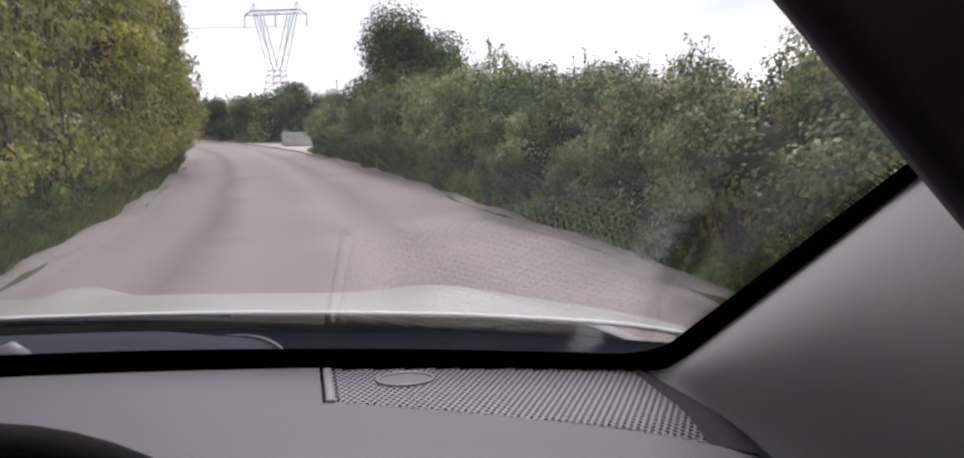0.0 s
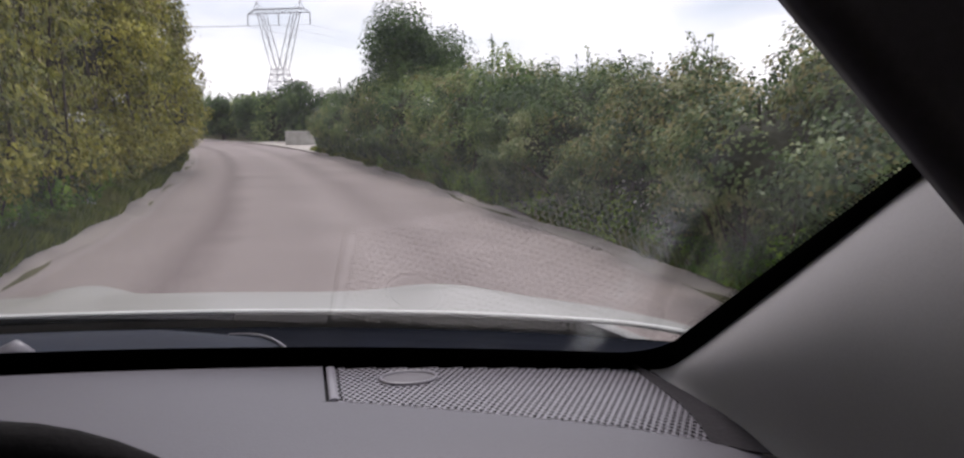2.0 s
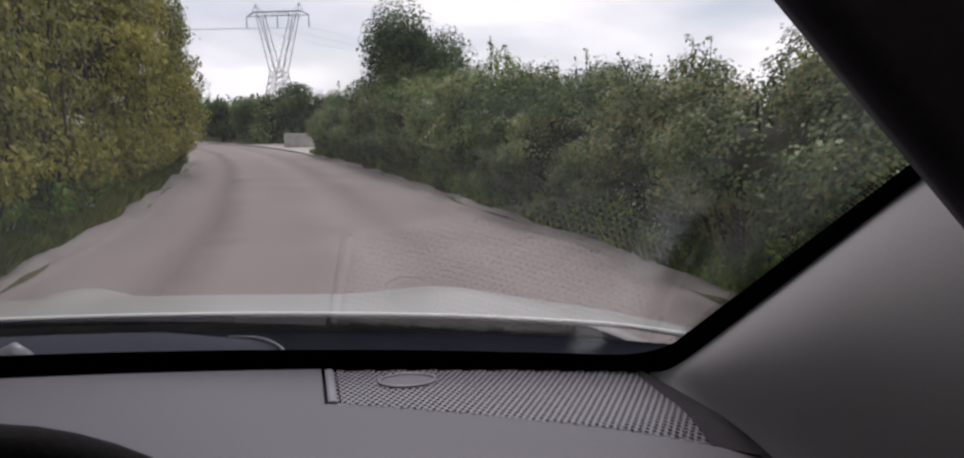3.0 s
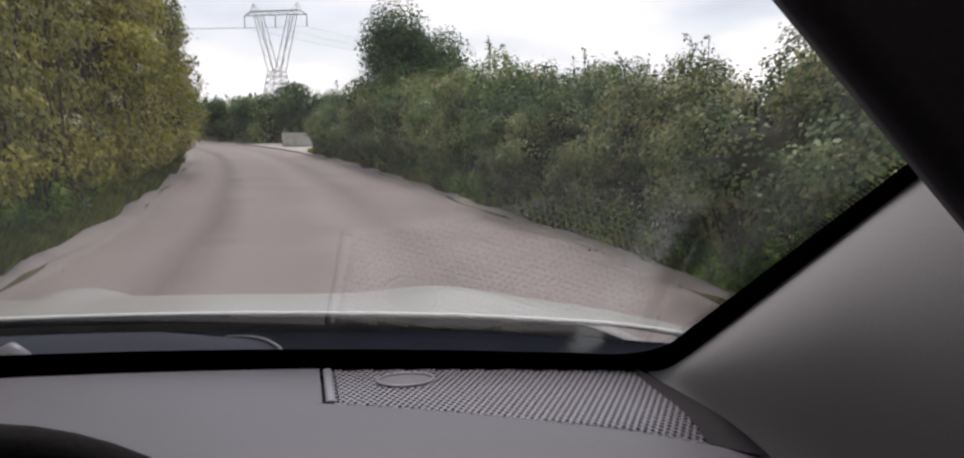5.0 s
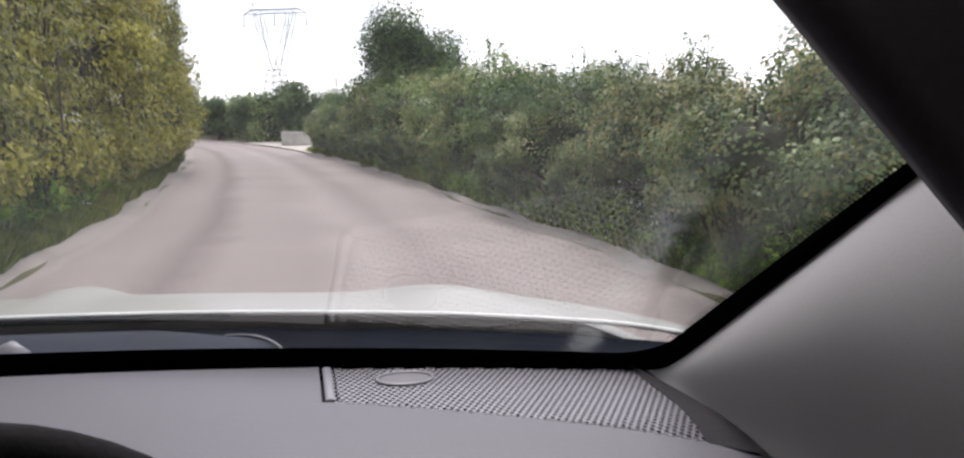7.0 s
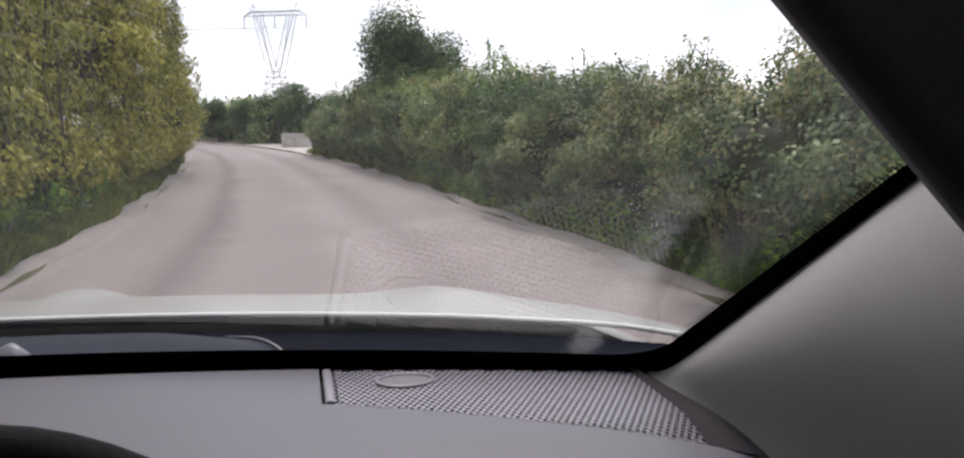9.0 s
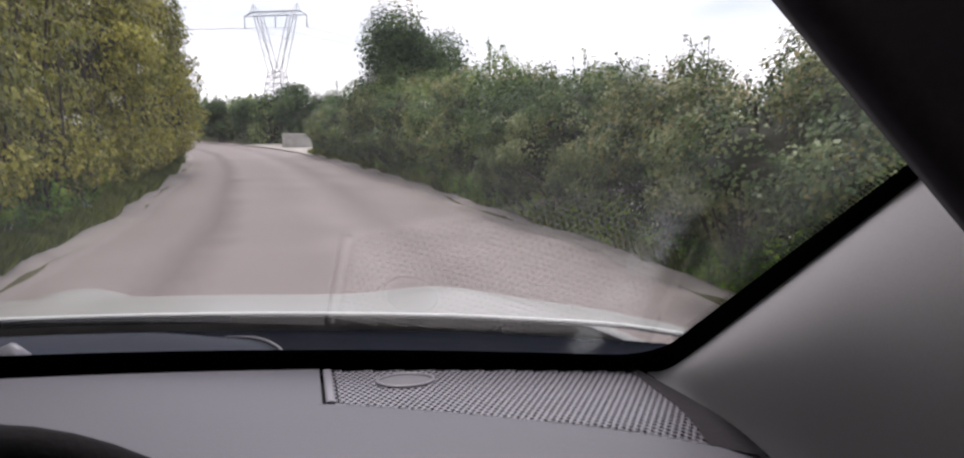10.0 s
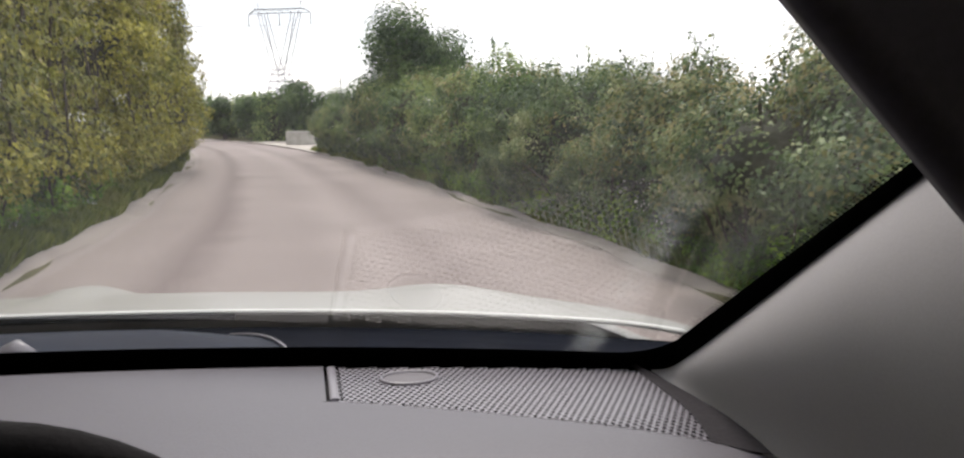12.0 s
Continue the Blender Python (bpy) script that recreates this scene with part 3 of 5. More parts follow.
def hedge(side, s0, s1, gap, width, height, leaf, count, size, label, tips=0, clump=0.32, back=0.25, shoots=0, stems=40, flowers=0, flower_mat=None, tail=(0.0, 0.0), core_in=0.36):
    """A hedge along one side of the lane. height is a function of s; gap is the distance from the road edge."""
    root = new("hedge")
    x0, y0 = lane((s0 + s1) / 2, side * (float(half((s0 + s1) / 2)) + gap + width / 2))
    root.location = (x0, y0, 0)
    org = np.array([x0, y0, 0.0])

    tuft = [None]

    def surface(s, v, push):
        h = height(s)
        h = h * np.clip((s - s0 + 0.25) / (tail[0] + 0.01), 0.25, 1) ** 0.6 if tail[0] else h
        h = h * np.clip((s1 - s + 0.25) / (tail[1] + 0.01), 0.25, 1) ** 0.6 if tail[1] else h
        w = np.full_like(s, width)
        off, z, no, nz = section(v, w, h)
        o = half(s) + gap + off
        xy = lane(s, side * o)
        p = np.c_[xy, z]
        q = np.stack([np.interp(s, STEP, SIDE[:, 0]), np.interp(s, STEP, SIDE[:, 1])], -1) * (side * no)[:, None]
        nr = np.c_[q, nz]
        big, way_big = lobes(p, 1.25)
        mid, way_mid = lobes(p + 5, 0.55)
        fine, way_fine = lobes(p + 9, 0.24)
        d = clump * (field(p, 0.6) * 0.6 + np.clip(big, -1, 1) * 0.55 + np.clip(mid, -1, 1) * 0.50 + np.clip(fine, -1, 1) * 0.34 + field(p + 13, 4.5) * 0.10)
        low = np.clip((z - 0.1) / 0.7, 0.0, 1)
        p = p + nr * (np.where(d > 0, d * low, d) + np.where(push > 0, push * low, push))[:, None]
        p[:, 2] = np.maximum(p[:, 2], 0.03)
        tuft[0] = 0.5 * mid + 0.5 * fine
        return p, nr + 0.4 * way_big + 0.7 * way_mid + 0.8 * way_fine

    # inner mass, its dark colour stands for the shade between the leaves
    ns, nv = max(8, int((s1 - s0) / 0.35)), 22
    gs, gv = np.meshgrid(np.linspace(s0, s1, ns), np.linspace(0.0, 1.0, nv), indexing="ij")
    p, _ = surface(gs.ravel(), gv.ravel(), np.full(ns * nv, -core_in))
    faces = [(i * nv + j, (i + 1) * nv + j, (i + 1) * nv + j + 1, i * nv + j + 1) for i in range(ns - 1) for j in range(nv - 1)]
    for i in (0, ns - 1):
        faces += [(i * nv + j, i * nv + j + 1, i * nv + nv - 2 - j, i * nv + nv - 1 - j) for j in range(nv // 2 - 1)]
    part("inner_shade_mass", mesh_of("inner_shade_mass", p - org, faces, CORE, smooth=True), root, "inner mass coloured dark for the shade behind the leaves")
    # leaves, closer along the road face
    s = RNG.uniform(s0 - 0.15, s1 + 0.15, count)
    v = RNG.random(count) ** 1.1
    push = -np.abs(RNG.normal(0, back, count)) + 0.06 + 0.10 * (RNG.random(count) < 0.1)
    p, nr = surface(s, v, push)
    keep = tuft[0] > RNG.uniform(-0.35, 0.75, count)
    sets = [leaf_quads(p[keep], nr[keep], size)]
    if tips:
        p, nr = surface(RNG.uniform(s0, s1, tips), np.clip(RNG.normal(0.40, 0.12, tips), 0.1, 0.9), RNG.uniform(-0.06, 0.10, tips))
        keep = (field(p + 41, 0.9) + 0.5 * field(p + 3, 3.0) > -0.1) & (tuft[0] > 0.15)
        ob = part("young_growth", quads_mesh("young_growth", leaf_quads(p[keep], nr[keep], size * 0.9) - org, LEAF_TIP), root, "olive-brown young leaves on the crown")
        ob["kind"] = "stuff"
    # end faces
    for s_end, sg in ((s0, -1), (s1, 1)):
        m = count // 30
        p, nr = surface(np.full(m, s_end) + RNG.normal(0, 0.15, m), RNG.random(m), -RNG.random(m) * width * 0.5)
        sets.append(leaf_quads(p, nr * 0.3 + np.r_[np.array([np.interp(s_end, STEP, TAN[:, 0]), np.interp(s_end, STEP, TAN[:, 1])]) * sg, 0], size))
    # long shoots that stand out of the top
    bars = []
    for _ in range(shoots):
        a, nr = surface(np.array([RNG.uniform(s0, s1)]), np.array([RNG.uniform(0.28, 0.62)]), np.array([-0.15]))
        a, d = a[0], np.array([RNG.normal(0, 0.25), RNG.normal(0, 0.25), 1.0])
        ln = RNG.uniform(0.25, 0.75)
        b = a + d * ln
        bend = np.array([RNG.normal(0, 0.22), RNG.normal(0, 0.22), -0.10]) * ln
        way = [a + d * ln * k + bend * k * k for k in (0.0, 0.35, 0.7, 1.0)]
        bars += [(Vector(way[k] - org), Vector(way[k + 1] - org), 0.005 - 0.0012 * k) for k in range(3)]
        m = int(20 * ln / 0.4)
        t = RNG.uniform(0.2, 1.02, m)[:, None]
        sets.append(leaf_quads(a + d * ln * t + bend * t * t + RNG.normal(0, 0.055, (m, 3)) * (1.25 - t), RNG.normal(0, 1, (m, 3)), size * 0.95))
    for _ in range(stems):
        a, nr = surface(np.array([RNG.uniform(s0, s1)]), np.array([RNG.uniform(0.02, 0.16)]), np.array([-0.05]))
        b, nr = surface(np.array([RNG.uniform(s0, s1) * 0 + np.clip(STEP[np.argmin(np.linalg.norm(LINE - a[0, :2], axis=1))] + RNG.normal(0, 0.4), s0, s1)]), np.array([RNG.uniform(0.2, 0.45)]), np.array([-0.10]))
        bars.append((Vector(a[0] - org), Vector(b[0] - org), RNG.uniform(0.006, 0.016)))
    if bars:
        part("stem_tangle", bars_mesh("stem_tangle", bars, BARK, 5), root, "bare brown stems and shoots")["kind"] = "stuff"
    q = np.concatenate(sets) - org
    ob = part("foliage", quads_mesh("foliage", q, leaf), root)
    ob["kind"] = "stuff"
    if flowers:
        c = max(4, flowers // 14)
        pc, nc = surface(RNG.uniform(s0, s1, c), RNG.uniform(0.08, 0.5, c), RNG.uniform(0.0, 0.12, c))
        k = RNG.integers(0, c, flowers)
        pf = pc[k] + RNG.normal(0, 0.045, (flowers, 3))
        ob = part("blossom", quads_mesh("blossom", leaf_quads(pf, nc[k], 0.018, slim=0.9) - org, flower_mat or BLOSSOM), root, "small white flower heads" if not flower_mat else "small orange-yellow flowers")
        ob["kind"] = "stuff"
    return tagged(root, label, "hedge", group="hedges along the lane")


def const(h, amp=0.0, k=0.8, ph=0.0):
    return lambda s: h + amp * np.sin(s * k + ph) + 0.5 * amp * np.sin(s * k * 2.3 + ph * 2)


def left_top(s):
    return np.interp(s, [-10, 6, 12, 18, 22, 25, 28], [4.6, 4.5, 4.3, 4.0, 3.6, 3.0, 2.4]) + 0.22 * np.sin(s * 0.9) + 0.12 * np.sin(s * 2.3)


def bramble_top(s):
    return np.interp(s, [-8, 2, 4.0, 5.0, 6.5, 8.5, 11.0, 14.0], [1.25, 1.22, 1.20, 1.18, 1.20, 1.30, 1.44, 1.55]) + 0.06 * np.sin(s * 2.7)


def ivy_top(s):
    return np.interp(s, [11, 13, 16, 18, 21, 24, 27, 29], [1.50, 1.50, 1.58, 1.66, 1.66, 1.50, 1.30, 1.1]) + 0.08 * np.sin(s * 2.3)


hedge(-1, -6, 2.2, 0.46, 2.4, left_top, LEAF_OLIVE, 24000, 0.075,
      "tall olive hedge beside the car", clump=0.5, shoots=10, stems=10)
hedge(1, -8, 1.2, 0.12, 1.7, bramble_top, LEAF_BRAMBLE, 24000, 0.06,
      "bramble hedge close beside the car", clump=0.4, shoots=10, stems=10)
hedge(-1, 2.0, 13.0, 0.46, 2.4, left_top, LEAF_OLIVE, 190000, 0.038,
      "tall overgrown olive-green hedge towering over the verge", tips=20000, clump=0.66, shoots=60, stems=90, flowers=1500)
hedge(-1, 12.6, 26.5, 0.34, 2.4, left_top, LEAF_OLIVE, 110000, 0.050,
      "tall sunlit olive hedge curving away with the lane", tips=18000, clump=0.66, shoots=60, stems=40, flowers=500)
hedge(1, 1.0, 11.4, 0.12, 1.7, bramble_top, LEAF_BRAMBLE, 280000, 0.024,
      "dense hedge of bramble and hawthorn flecked with pale flowers", tips=40000, clump=0.56, shoots=60, stems=120, flowers=200, back=0.15, core_in=0.20)
hedge(1, 11.0, 28.6, 0.12, 1.8, ivy_top, LEAF_GREEN, 170000, 0.036,
      "dense dark hedge of ivy and hazel beside the lane", tips=34000, clump=0.58, shoots=90, stems=60, flowers=400, tail=(0, 0.9), back=0.16)
hedge(-1, 2.5, 25, 0.34, 0.45, const(0.42, 0.10, 1.7), LEAF_WEED, 60000, 0.026,
      "band of nettles and rank weeds under the tall hedge", clump=0.24, shoots=60, stems=30, flowers=260, back=0.10, core_in=0.10)
hedge(1, 2.0, 20, 0.02, 0.45, const(0.48, 0.12, 1.9), LEAF_WEED, 50000, 0.022,
      "band of fresh green weeds under the bramble hedge", clump=0.20, shoots=30, stems=20, back=0.10, core_in=0.10)
hedge(-1, 26, 62, 0.4, 2.2, const(2.4, 0.3, 0.3), LEAF_OLIVE, 40000, 0.085,
      "yellowish-green hedge along the inside of the bend", clump=0.45, shoots=20, stems=20)
hedge(1, 40.5, 74, 0.4, 1.8, const(2.0, 0.25, 0.5), LEAF_GREEN, 46000, 0.075,
      "shaggy green hedge with ivy past the yard", clump=0.40, shoots=40, stems=20)
hedge(-1, 62, 180, 0.6, 2.4, const(3.6, 0.5, 0.3), LEAF_OLIVE, 34000, 0.12,
      "tall hedge of yellow-green saplings far along the lane", clump=0.5, shoots=20, stems=20)
hedge(1, 74, 180, 0.5, 2.2, const(2.8, 0.5, 0.3), LEAF_GREEN, 34000, 0.12,
      "high shaggy hedge with ivy and hawthorn far along the lane", clump=0.5, shoots=30, stems=20)
hedge(-1, -70, -6, 0.5, 2.4, const(4.2, 0.4, 0.5), LEAF_OLIVE, 30000, 0.12,
      "tall olive hedge along the lane behind the car", clump=0.45, shoots=30, stems=30)
hedge(1, -25, -8, 0.2, 1.5, const(1.15, 0.1, 1.1), LEAF_GREEN, 24000, 0.07,
      "low trimmed hedge past the field gateway", clump=0.20, shoots=34, stems=40, flowers=400, tail=(0.9, 0), back=0.14)
hedge(1, -70, -31, 0.2, 1.7, const(1.5, 0.15, 0.7), LEAF_BRAMBLE, 30000, 0.09,
      "bramble hedge before the field gateway", clump=0.40, shoots=30, stems=30, flowers=500, tail=(0, 0.9))


# ---- trees ----
def tree(x, y, height, crown_w, crown_h, leaf, count, size, label, blobs=14, lean=0.0, seed=1, group="trees beyond the hedges"):
    rg = np.random.default_rng(seed)
    root = new("tree")
    root.location = (x, y, -0.08)
    top = height - crown_h * 0.45
    path = [(0, 0, 0), (0.03 * height * lean, 0.02, top * 0.35), (0.06 * height * lean, -0.04, top * 0.7), (0.08 * height * lean, 0, top)]
    r0 = 0.035 * height + 0.03
    part("trunk", tube_mesh("trunk", path, [r0 * 1.25, r0 * 0.9, r0 * 0.65, r0 * 0.3], BARK, 9), root, "rough brown trunk")
    cz = height - crown_h / 2
    centres, radii = [], []
    for i in range(blobs):
        d = rg.normal(0, 1, 3)
        d /= np.linalg.norm(d)
        k = rg.uniform(0.35, 0.78)
        centres.append(np.array([d[0] * crown_w / 2 * k, d[1] * crown_w / 2 * k, cz + d[2] * crown_h / 2 * k]))
        radii.append(min(crown_w, crown_h) * rg.uniform(0.15, 0.25))
    limbs = []
    for c in centres:
        a = Vector((0.06 * height * lean, 0, top * rg.uniform(0.35, 0.9)))
        limbs.append((a, Vector(c), r0 * 0.22))
    part("branchwork", bars_mesh("branchwork", limbs, BARK, 5), root)["kind"] = "stuff"
    k = rg.integers(0, blobs, count)
    d = rg.normal(0, 1, (count, 3))
    d /= np.linalg.norm(d, axis=1)[:, None]
    c, r = np.array(centres)[k], np.array(radii)[k]
    p = c + d * (r * rg.uniform(0.55, 1.08, count) ** 0.7)[:, None]
    p = p + 0.1 * crown_w * 0.5 * d * field(p, 1.6)[:, None]
    ob = part("crown", quads_mesh("crown", leaf_quads(p, d, size), leaf), root)
    ob["kind"] = "stuff"
    return tagged(root, label, "tree", group=group)


tree(-1.75, 21.2, 4.15, 3.5, 3.5, LEAF_TREE, 36000, 0.046, "dark green ash tree standing up out of the hedge", blobs=30, seed=3)
tree(-11.0, 40.6, 2.7, 2.6, 2.5, LEAF_TREE, 15000, 0.06, "dark ivy-clad thorn tree behind the yard blocks", blobs=22, seed=5)
tree(-8.8, 39.6, 2.95, 2.8, 2.8, LEAF_TREE, 15000, 0.06, "round-topped dark thorn tree behind the yard blocks", blobs=22, seed=6)
tree(-6.4, 39.0, 2.6, 2.8, 2.5, LEAF_TREE, 15000, 0.06, "dark hawthorn in the hedge of the yard", blobs=22, seed=7)
tree(-3.9, 38.6, 2.8, 2.8, 2.6, LEAF_TREE, 15000, 0.06, "dark hawthorn beside the steel gate", blobs=22, seed=10)
tree(-1.4, 38.2, 3.1, 2.6, 2.9, LEAF_TREE, 15000, 0.06, "tall dark thorn tree behind the steel gate", blobs=22, seed=17)
tree(-13.4, 43.0, 2.3, 2.4, 2.1, LEAF_TREE, 15000, 0.06, "low dark bushy tree past the yard", blobs=20, seed=18)
tree(-5.9, 10.2, 5.6, 3.4, 3.4, LEAF_OLIVE, 10000, 0.06, "olive-leaved ash tree rising out of the hedge", blobs=24, seed=8)
tree(-7.0, 16.6, 5.6, 3.2, 3.0, LEAF_OLIVE, 9000, 0.06, "leafy hazel tree in the tall hedge", blobs=24, seed=9)
tree(7.3, -18.5, 4.0, 3.4, 3.4, LEAF_TREE, 7000, 0.10, "round dark green tree in the low hedge", blobs=24, seed=11)
tree(4.9, -7.5, 3.4, 2.4, 2.6, LEAF_TREE, 5000, 0.09, "small dark bushy tree in the hedge", blobs=20, seed=12)
tree(-47.0, 70, 6.5, 4.6, 4.8, LEAF_OLIVE, 7000, 0.15, "leaning roadside tree with pale leaves", blobs=22, seed=14)
tree(-37.0, 77, 6.2, 4.6, 5.0, LEAF_GREEN, 7000, 0.14, "leafy green roadside ash tree", blobs=22, seed=15)


# bushes that rise out of the low hedge
def bush(s, off, height, width, leaf, count, size, label, seed):
    x, y = lane(s, off)
    rg = np.random.default_rng(seed)
    root = new("bush")
    root.location = (x, y, 0)
    stems, sets = [], []
    for i in range(9):
        t = Vector((rg.normal(0, width * 0.3), rg.normal(0, width * 0.3), height * rg.uniform(0.55, 1.0)))
        stems.append((Vector((rg.normal(0, 0.06), rg.normal(0, 0.06), 0)), t, 0.012))
        m = count // 9
        k = rg.uniform(0.3, 1.0, m)[:, None]
        p = np.array(t)[None] * k + rg.normal(0, width * 0.13, (m, 3))
        sets.append(leaf_quads(p, rg.normal(0, 1, (m, 3)), size))
    part("stem_tangle", bars_mesh("stem_tangle", stems, BARK, 5), root)["kind"] = "stuff"
    q = np.concatenate(sets)
    q[:, :, 2] = np.maximum(q[:, :, 2], 0.01)
    ob = part("foliage", quads_mesh("foliage", q, leaf), root)
    ob["kind"] = "stuff"
    return tagged(root, label, "bush", group="bushes in the hedge")


bush(17.6, 3.3, 2.15, 0.8, LEAF_GREEN, 4500, 0.035, "leafy hazel bush standing up out of the hedge", 21)
bush(15.4, 3.2, 2.0, 0.7, LEAF_GREEN, 3000, 0.035, "straggly hazel with arching shoots", 22)
bush(12.4, 3.3, 1.85, 0.6, LEAF_TIP, 1500, 0.030, "brown-tipped bramble shoots above the hedge", 25)

for k, (s, h) in enumerate(((4.6, 0.62), (5.6, 0.75), (6.9, 0.60), (8.0, 0.80), (9.6, 0.65), (11.2, 0.6))):
    bush(s, -(float(half(s)) + 0.42 + 0.1 * (k % 2)), h, 0.40, LEAF_WEED, 420, 0.042, "clump of bright green nettles on the verge", 40 + k)
for k, (s, h) in enumerate(((5.2, 0.95), (7.4, 1.05), (8.8, 0.9))):
    bush(s, -(float(half(s)) + 0.6), h, 0.5, BLOSSOM, 70, 0.022, "white cow parsley heads among the weeds", 60 + k)
bush(-5.5, 3.3, 1.75, 0.9, LEAF_GREEN, 1500, 0.03, "dark gorse bush in the hedge", 71)
bush(-5.4, 3.1, 1.8, 0.7, GORSE, 260, 0.025, "orange-yellow gorse flowers among the brambles", 72)
bush(-30.2, 3.05, 0.95, 0.35, LEAF_GREEN, 500, 0.045, "ivy growing round the gateway post", 70)

# ---- distance ----
def ridge(name, dist, a0, a1, base, amp, seed, label):
    """A long wooded rise far off, with an uneven skyline and real depth."""
    n = 260
    verts, faces = [], []
    ang = np.radians(np.linspace(a0, a1, n))
    p = np.c_[ang * 40, np.full(n, seed), np.zeros(n)]
    h = base + amp * (field(p, 0.25) + 0.4 * field(p, 1.1)) + amp * 0.16 * field(p, 6.0)
    for i, a in enumerate(ang):
        for d, z in ((0, -0.3), (0.015, 0.75), (0.05, 1.0), (0.16, 0.6), (0.3, -0.3)):
            r = dist * (1 + d)
            verts.append((r * math.sin(a), r * math.cos(a), h[i] * z if z > 0 else -0.4))
    for i in range(n - 1):
        for j in range(4):
            faces.append((i * 5 + j, (i + 1) * 5 + j, (i + 1) * 5 + j + 1, i * 5 + j + 1))
    me = mesh_of(name, verts, faces, LEAF_FAR, smooth=True)
    return tagged(new(name, me), label, "hills", kind="structure")


ridge("hills_far", 1500, -75, 75, 9.5, 3.0, 3.0, "low wooded hills along the horizon")
ridge("hills_near", 330, -60, 70, 2.9, 0.7, 9.0, "distant hedgerows and trees across the fields")


# ---- lattice pylon and its wires ----
def pylon(x, y, turn, height, label):
    """Lattice mast with a forked head that carries a level cross-beam."""
    root = new("pylon")
    root.location, root.rotation_euler = (x, y, -0.1), (0, 0, turn)
    H = height
    waist, beam, w0, w1 = 0.44 * H, 0.90 * H, 0.125 * H, 0.055 * H
    legs, braces = [], []

    def corner(k, z):
        w = w0 + (w1 - w0) * z / waist
        return Vector(((w if k in (0, 3) else -w) / 1.0, (w if k in (0, 1) else -w), z))
    zs = [0, 0.11 * H, 0.20 * H, 0.28 * H, 0.34 * H, 0.395 * H, waist]
    for k in range(4):
        for a, b in zip(zs, zs[1:]):
            legs.append((corner(k, a), corner(k, b), 0.004 * H))
            k2 = (k + 1) % 4
            braces.append((corner(k, a), corner(k2, b), 0.0022 * H))
            braces.append((corner(k2, a), corner(k, b), 0.0022 * H))
            braces.append((corner(k, b), corner(k2, b), 0.0022 * H))
    for k in range(4):
        part("leg", bars_mesh("leg", legs[k * 6:k * 6 + 6], PYLON_STEEL), root)
    part("bracing", bars_mesh("bracing", braces, PYLON_STEEL), root)
    for sx in (-1, 1):
        fork = []
        a_in, a_out = Vector((sx * 0.012 * H, 0, waist)), Vector((sx * w1, 0, waist))
        b_in, b_out = Vector((sx * 0.125 * H, 0, beam)), Vector((sx * 0.185 * H, 0, beam))
        for yy in (-1, 1):
            sh0, sh1 = Vector((0, yy * w1, 0)), Vector((0, yy * 0.025 * H, 0))
            fork += [(a_in + sh0, b_in + sh1, 0.0035 * H), (a_out + sh0, b_out + sh1, 0.0035 * H)]
            n = 6
            for i in range(n):
                t0, t1 = i / n, (i + 1) / n
                p = (a_in + sh0).lerp(b_in + sh1, t0 if i % 2 else t1)
                q = (a_out + sh0).lerp(b_out + sh1, t1 if i % 2 else t0)
                fork.append((p, q, 0.0016 * H))
        part("fork", bars_mesh("fork", fork, PYLON_STEEL), root)
        horn = [(Vector((sx * 0.19 * H, 0, beam + 0.03 * H)), Vector((sx * 0.20 * H, 0, H)), 0.003 * H),
                (Vector((sx * 0.14 * H, 0, beam + 0.03 * H)), Vector((sx * 0.20 * H, 0, H)), 0.0025 * H),
                (Vector((sx * 0.24 * H, 0, beam + 0.02 * H)), Vector((sx * 0.20 * H, 0, H)), 0.0025 * H)]
        part("horn", bars_mesh("horn", horn, PYLON_STEEL), root)
    xb = [0.285 * H * (i / 8 - 1) for i in range(17)]
    beam_bars = []
    for yy in (-0.02 * H, 0.02 * H):
        beam_bars.append((Vector((xb[0], 0, beam)), Vector((xb[-1], 0, beam)), 0.0035 * H))
        beam_bars.append((Vector((xb[2], yy, beam + 0.035 * H)), Vector((xb[-3], yy, beam + 0.035 * H)), 0.003 * H))
        for i in range(2, 14):
            z0, z1 = (0, 0.035 * H) if i % 2 else (0.035 * H, 0)
            beam_bars.append((Vector((xb[i], yy, beam + z0)), Vector((xb[i + 1], yy, beam + z1)), 0.002 * H))
        beam_bars += [(Vector((xb[0], 0, beam)), Vector((xb[2], yy, beam + 0.035 * H)), 0.003 * H),
                      (Vector((xb[-1], 0, beam)), Vector((xb[-3], yy, beam + 0.035 * H)), 0.003 * H)]
    part("cross_beam", bars_mesh("cross_beam", beam_bars, PYLON_STEEL), root)
    for xx in (xb[0], 0, xb[-1]):
        part("insulator", tube_mesh("insulator", [(xx, 0, beam), (xx, 0, beam - 0.10 * H)], 0.0045 * H, PYLON_STEEL, 6), root, "hanging insulator string")
    return tagged(root, label, "pylon", group="pylons")


PYLON_AT = (-45.8, 189.0)
pylon(*PYLON_AT, radians(-14), 26.5, "grey steel lattice electricity pylon in the fields")
pylon(150.0, 640.0, radians(-14), 26.5, "far grey electricity pylon on the skyline")


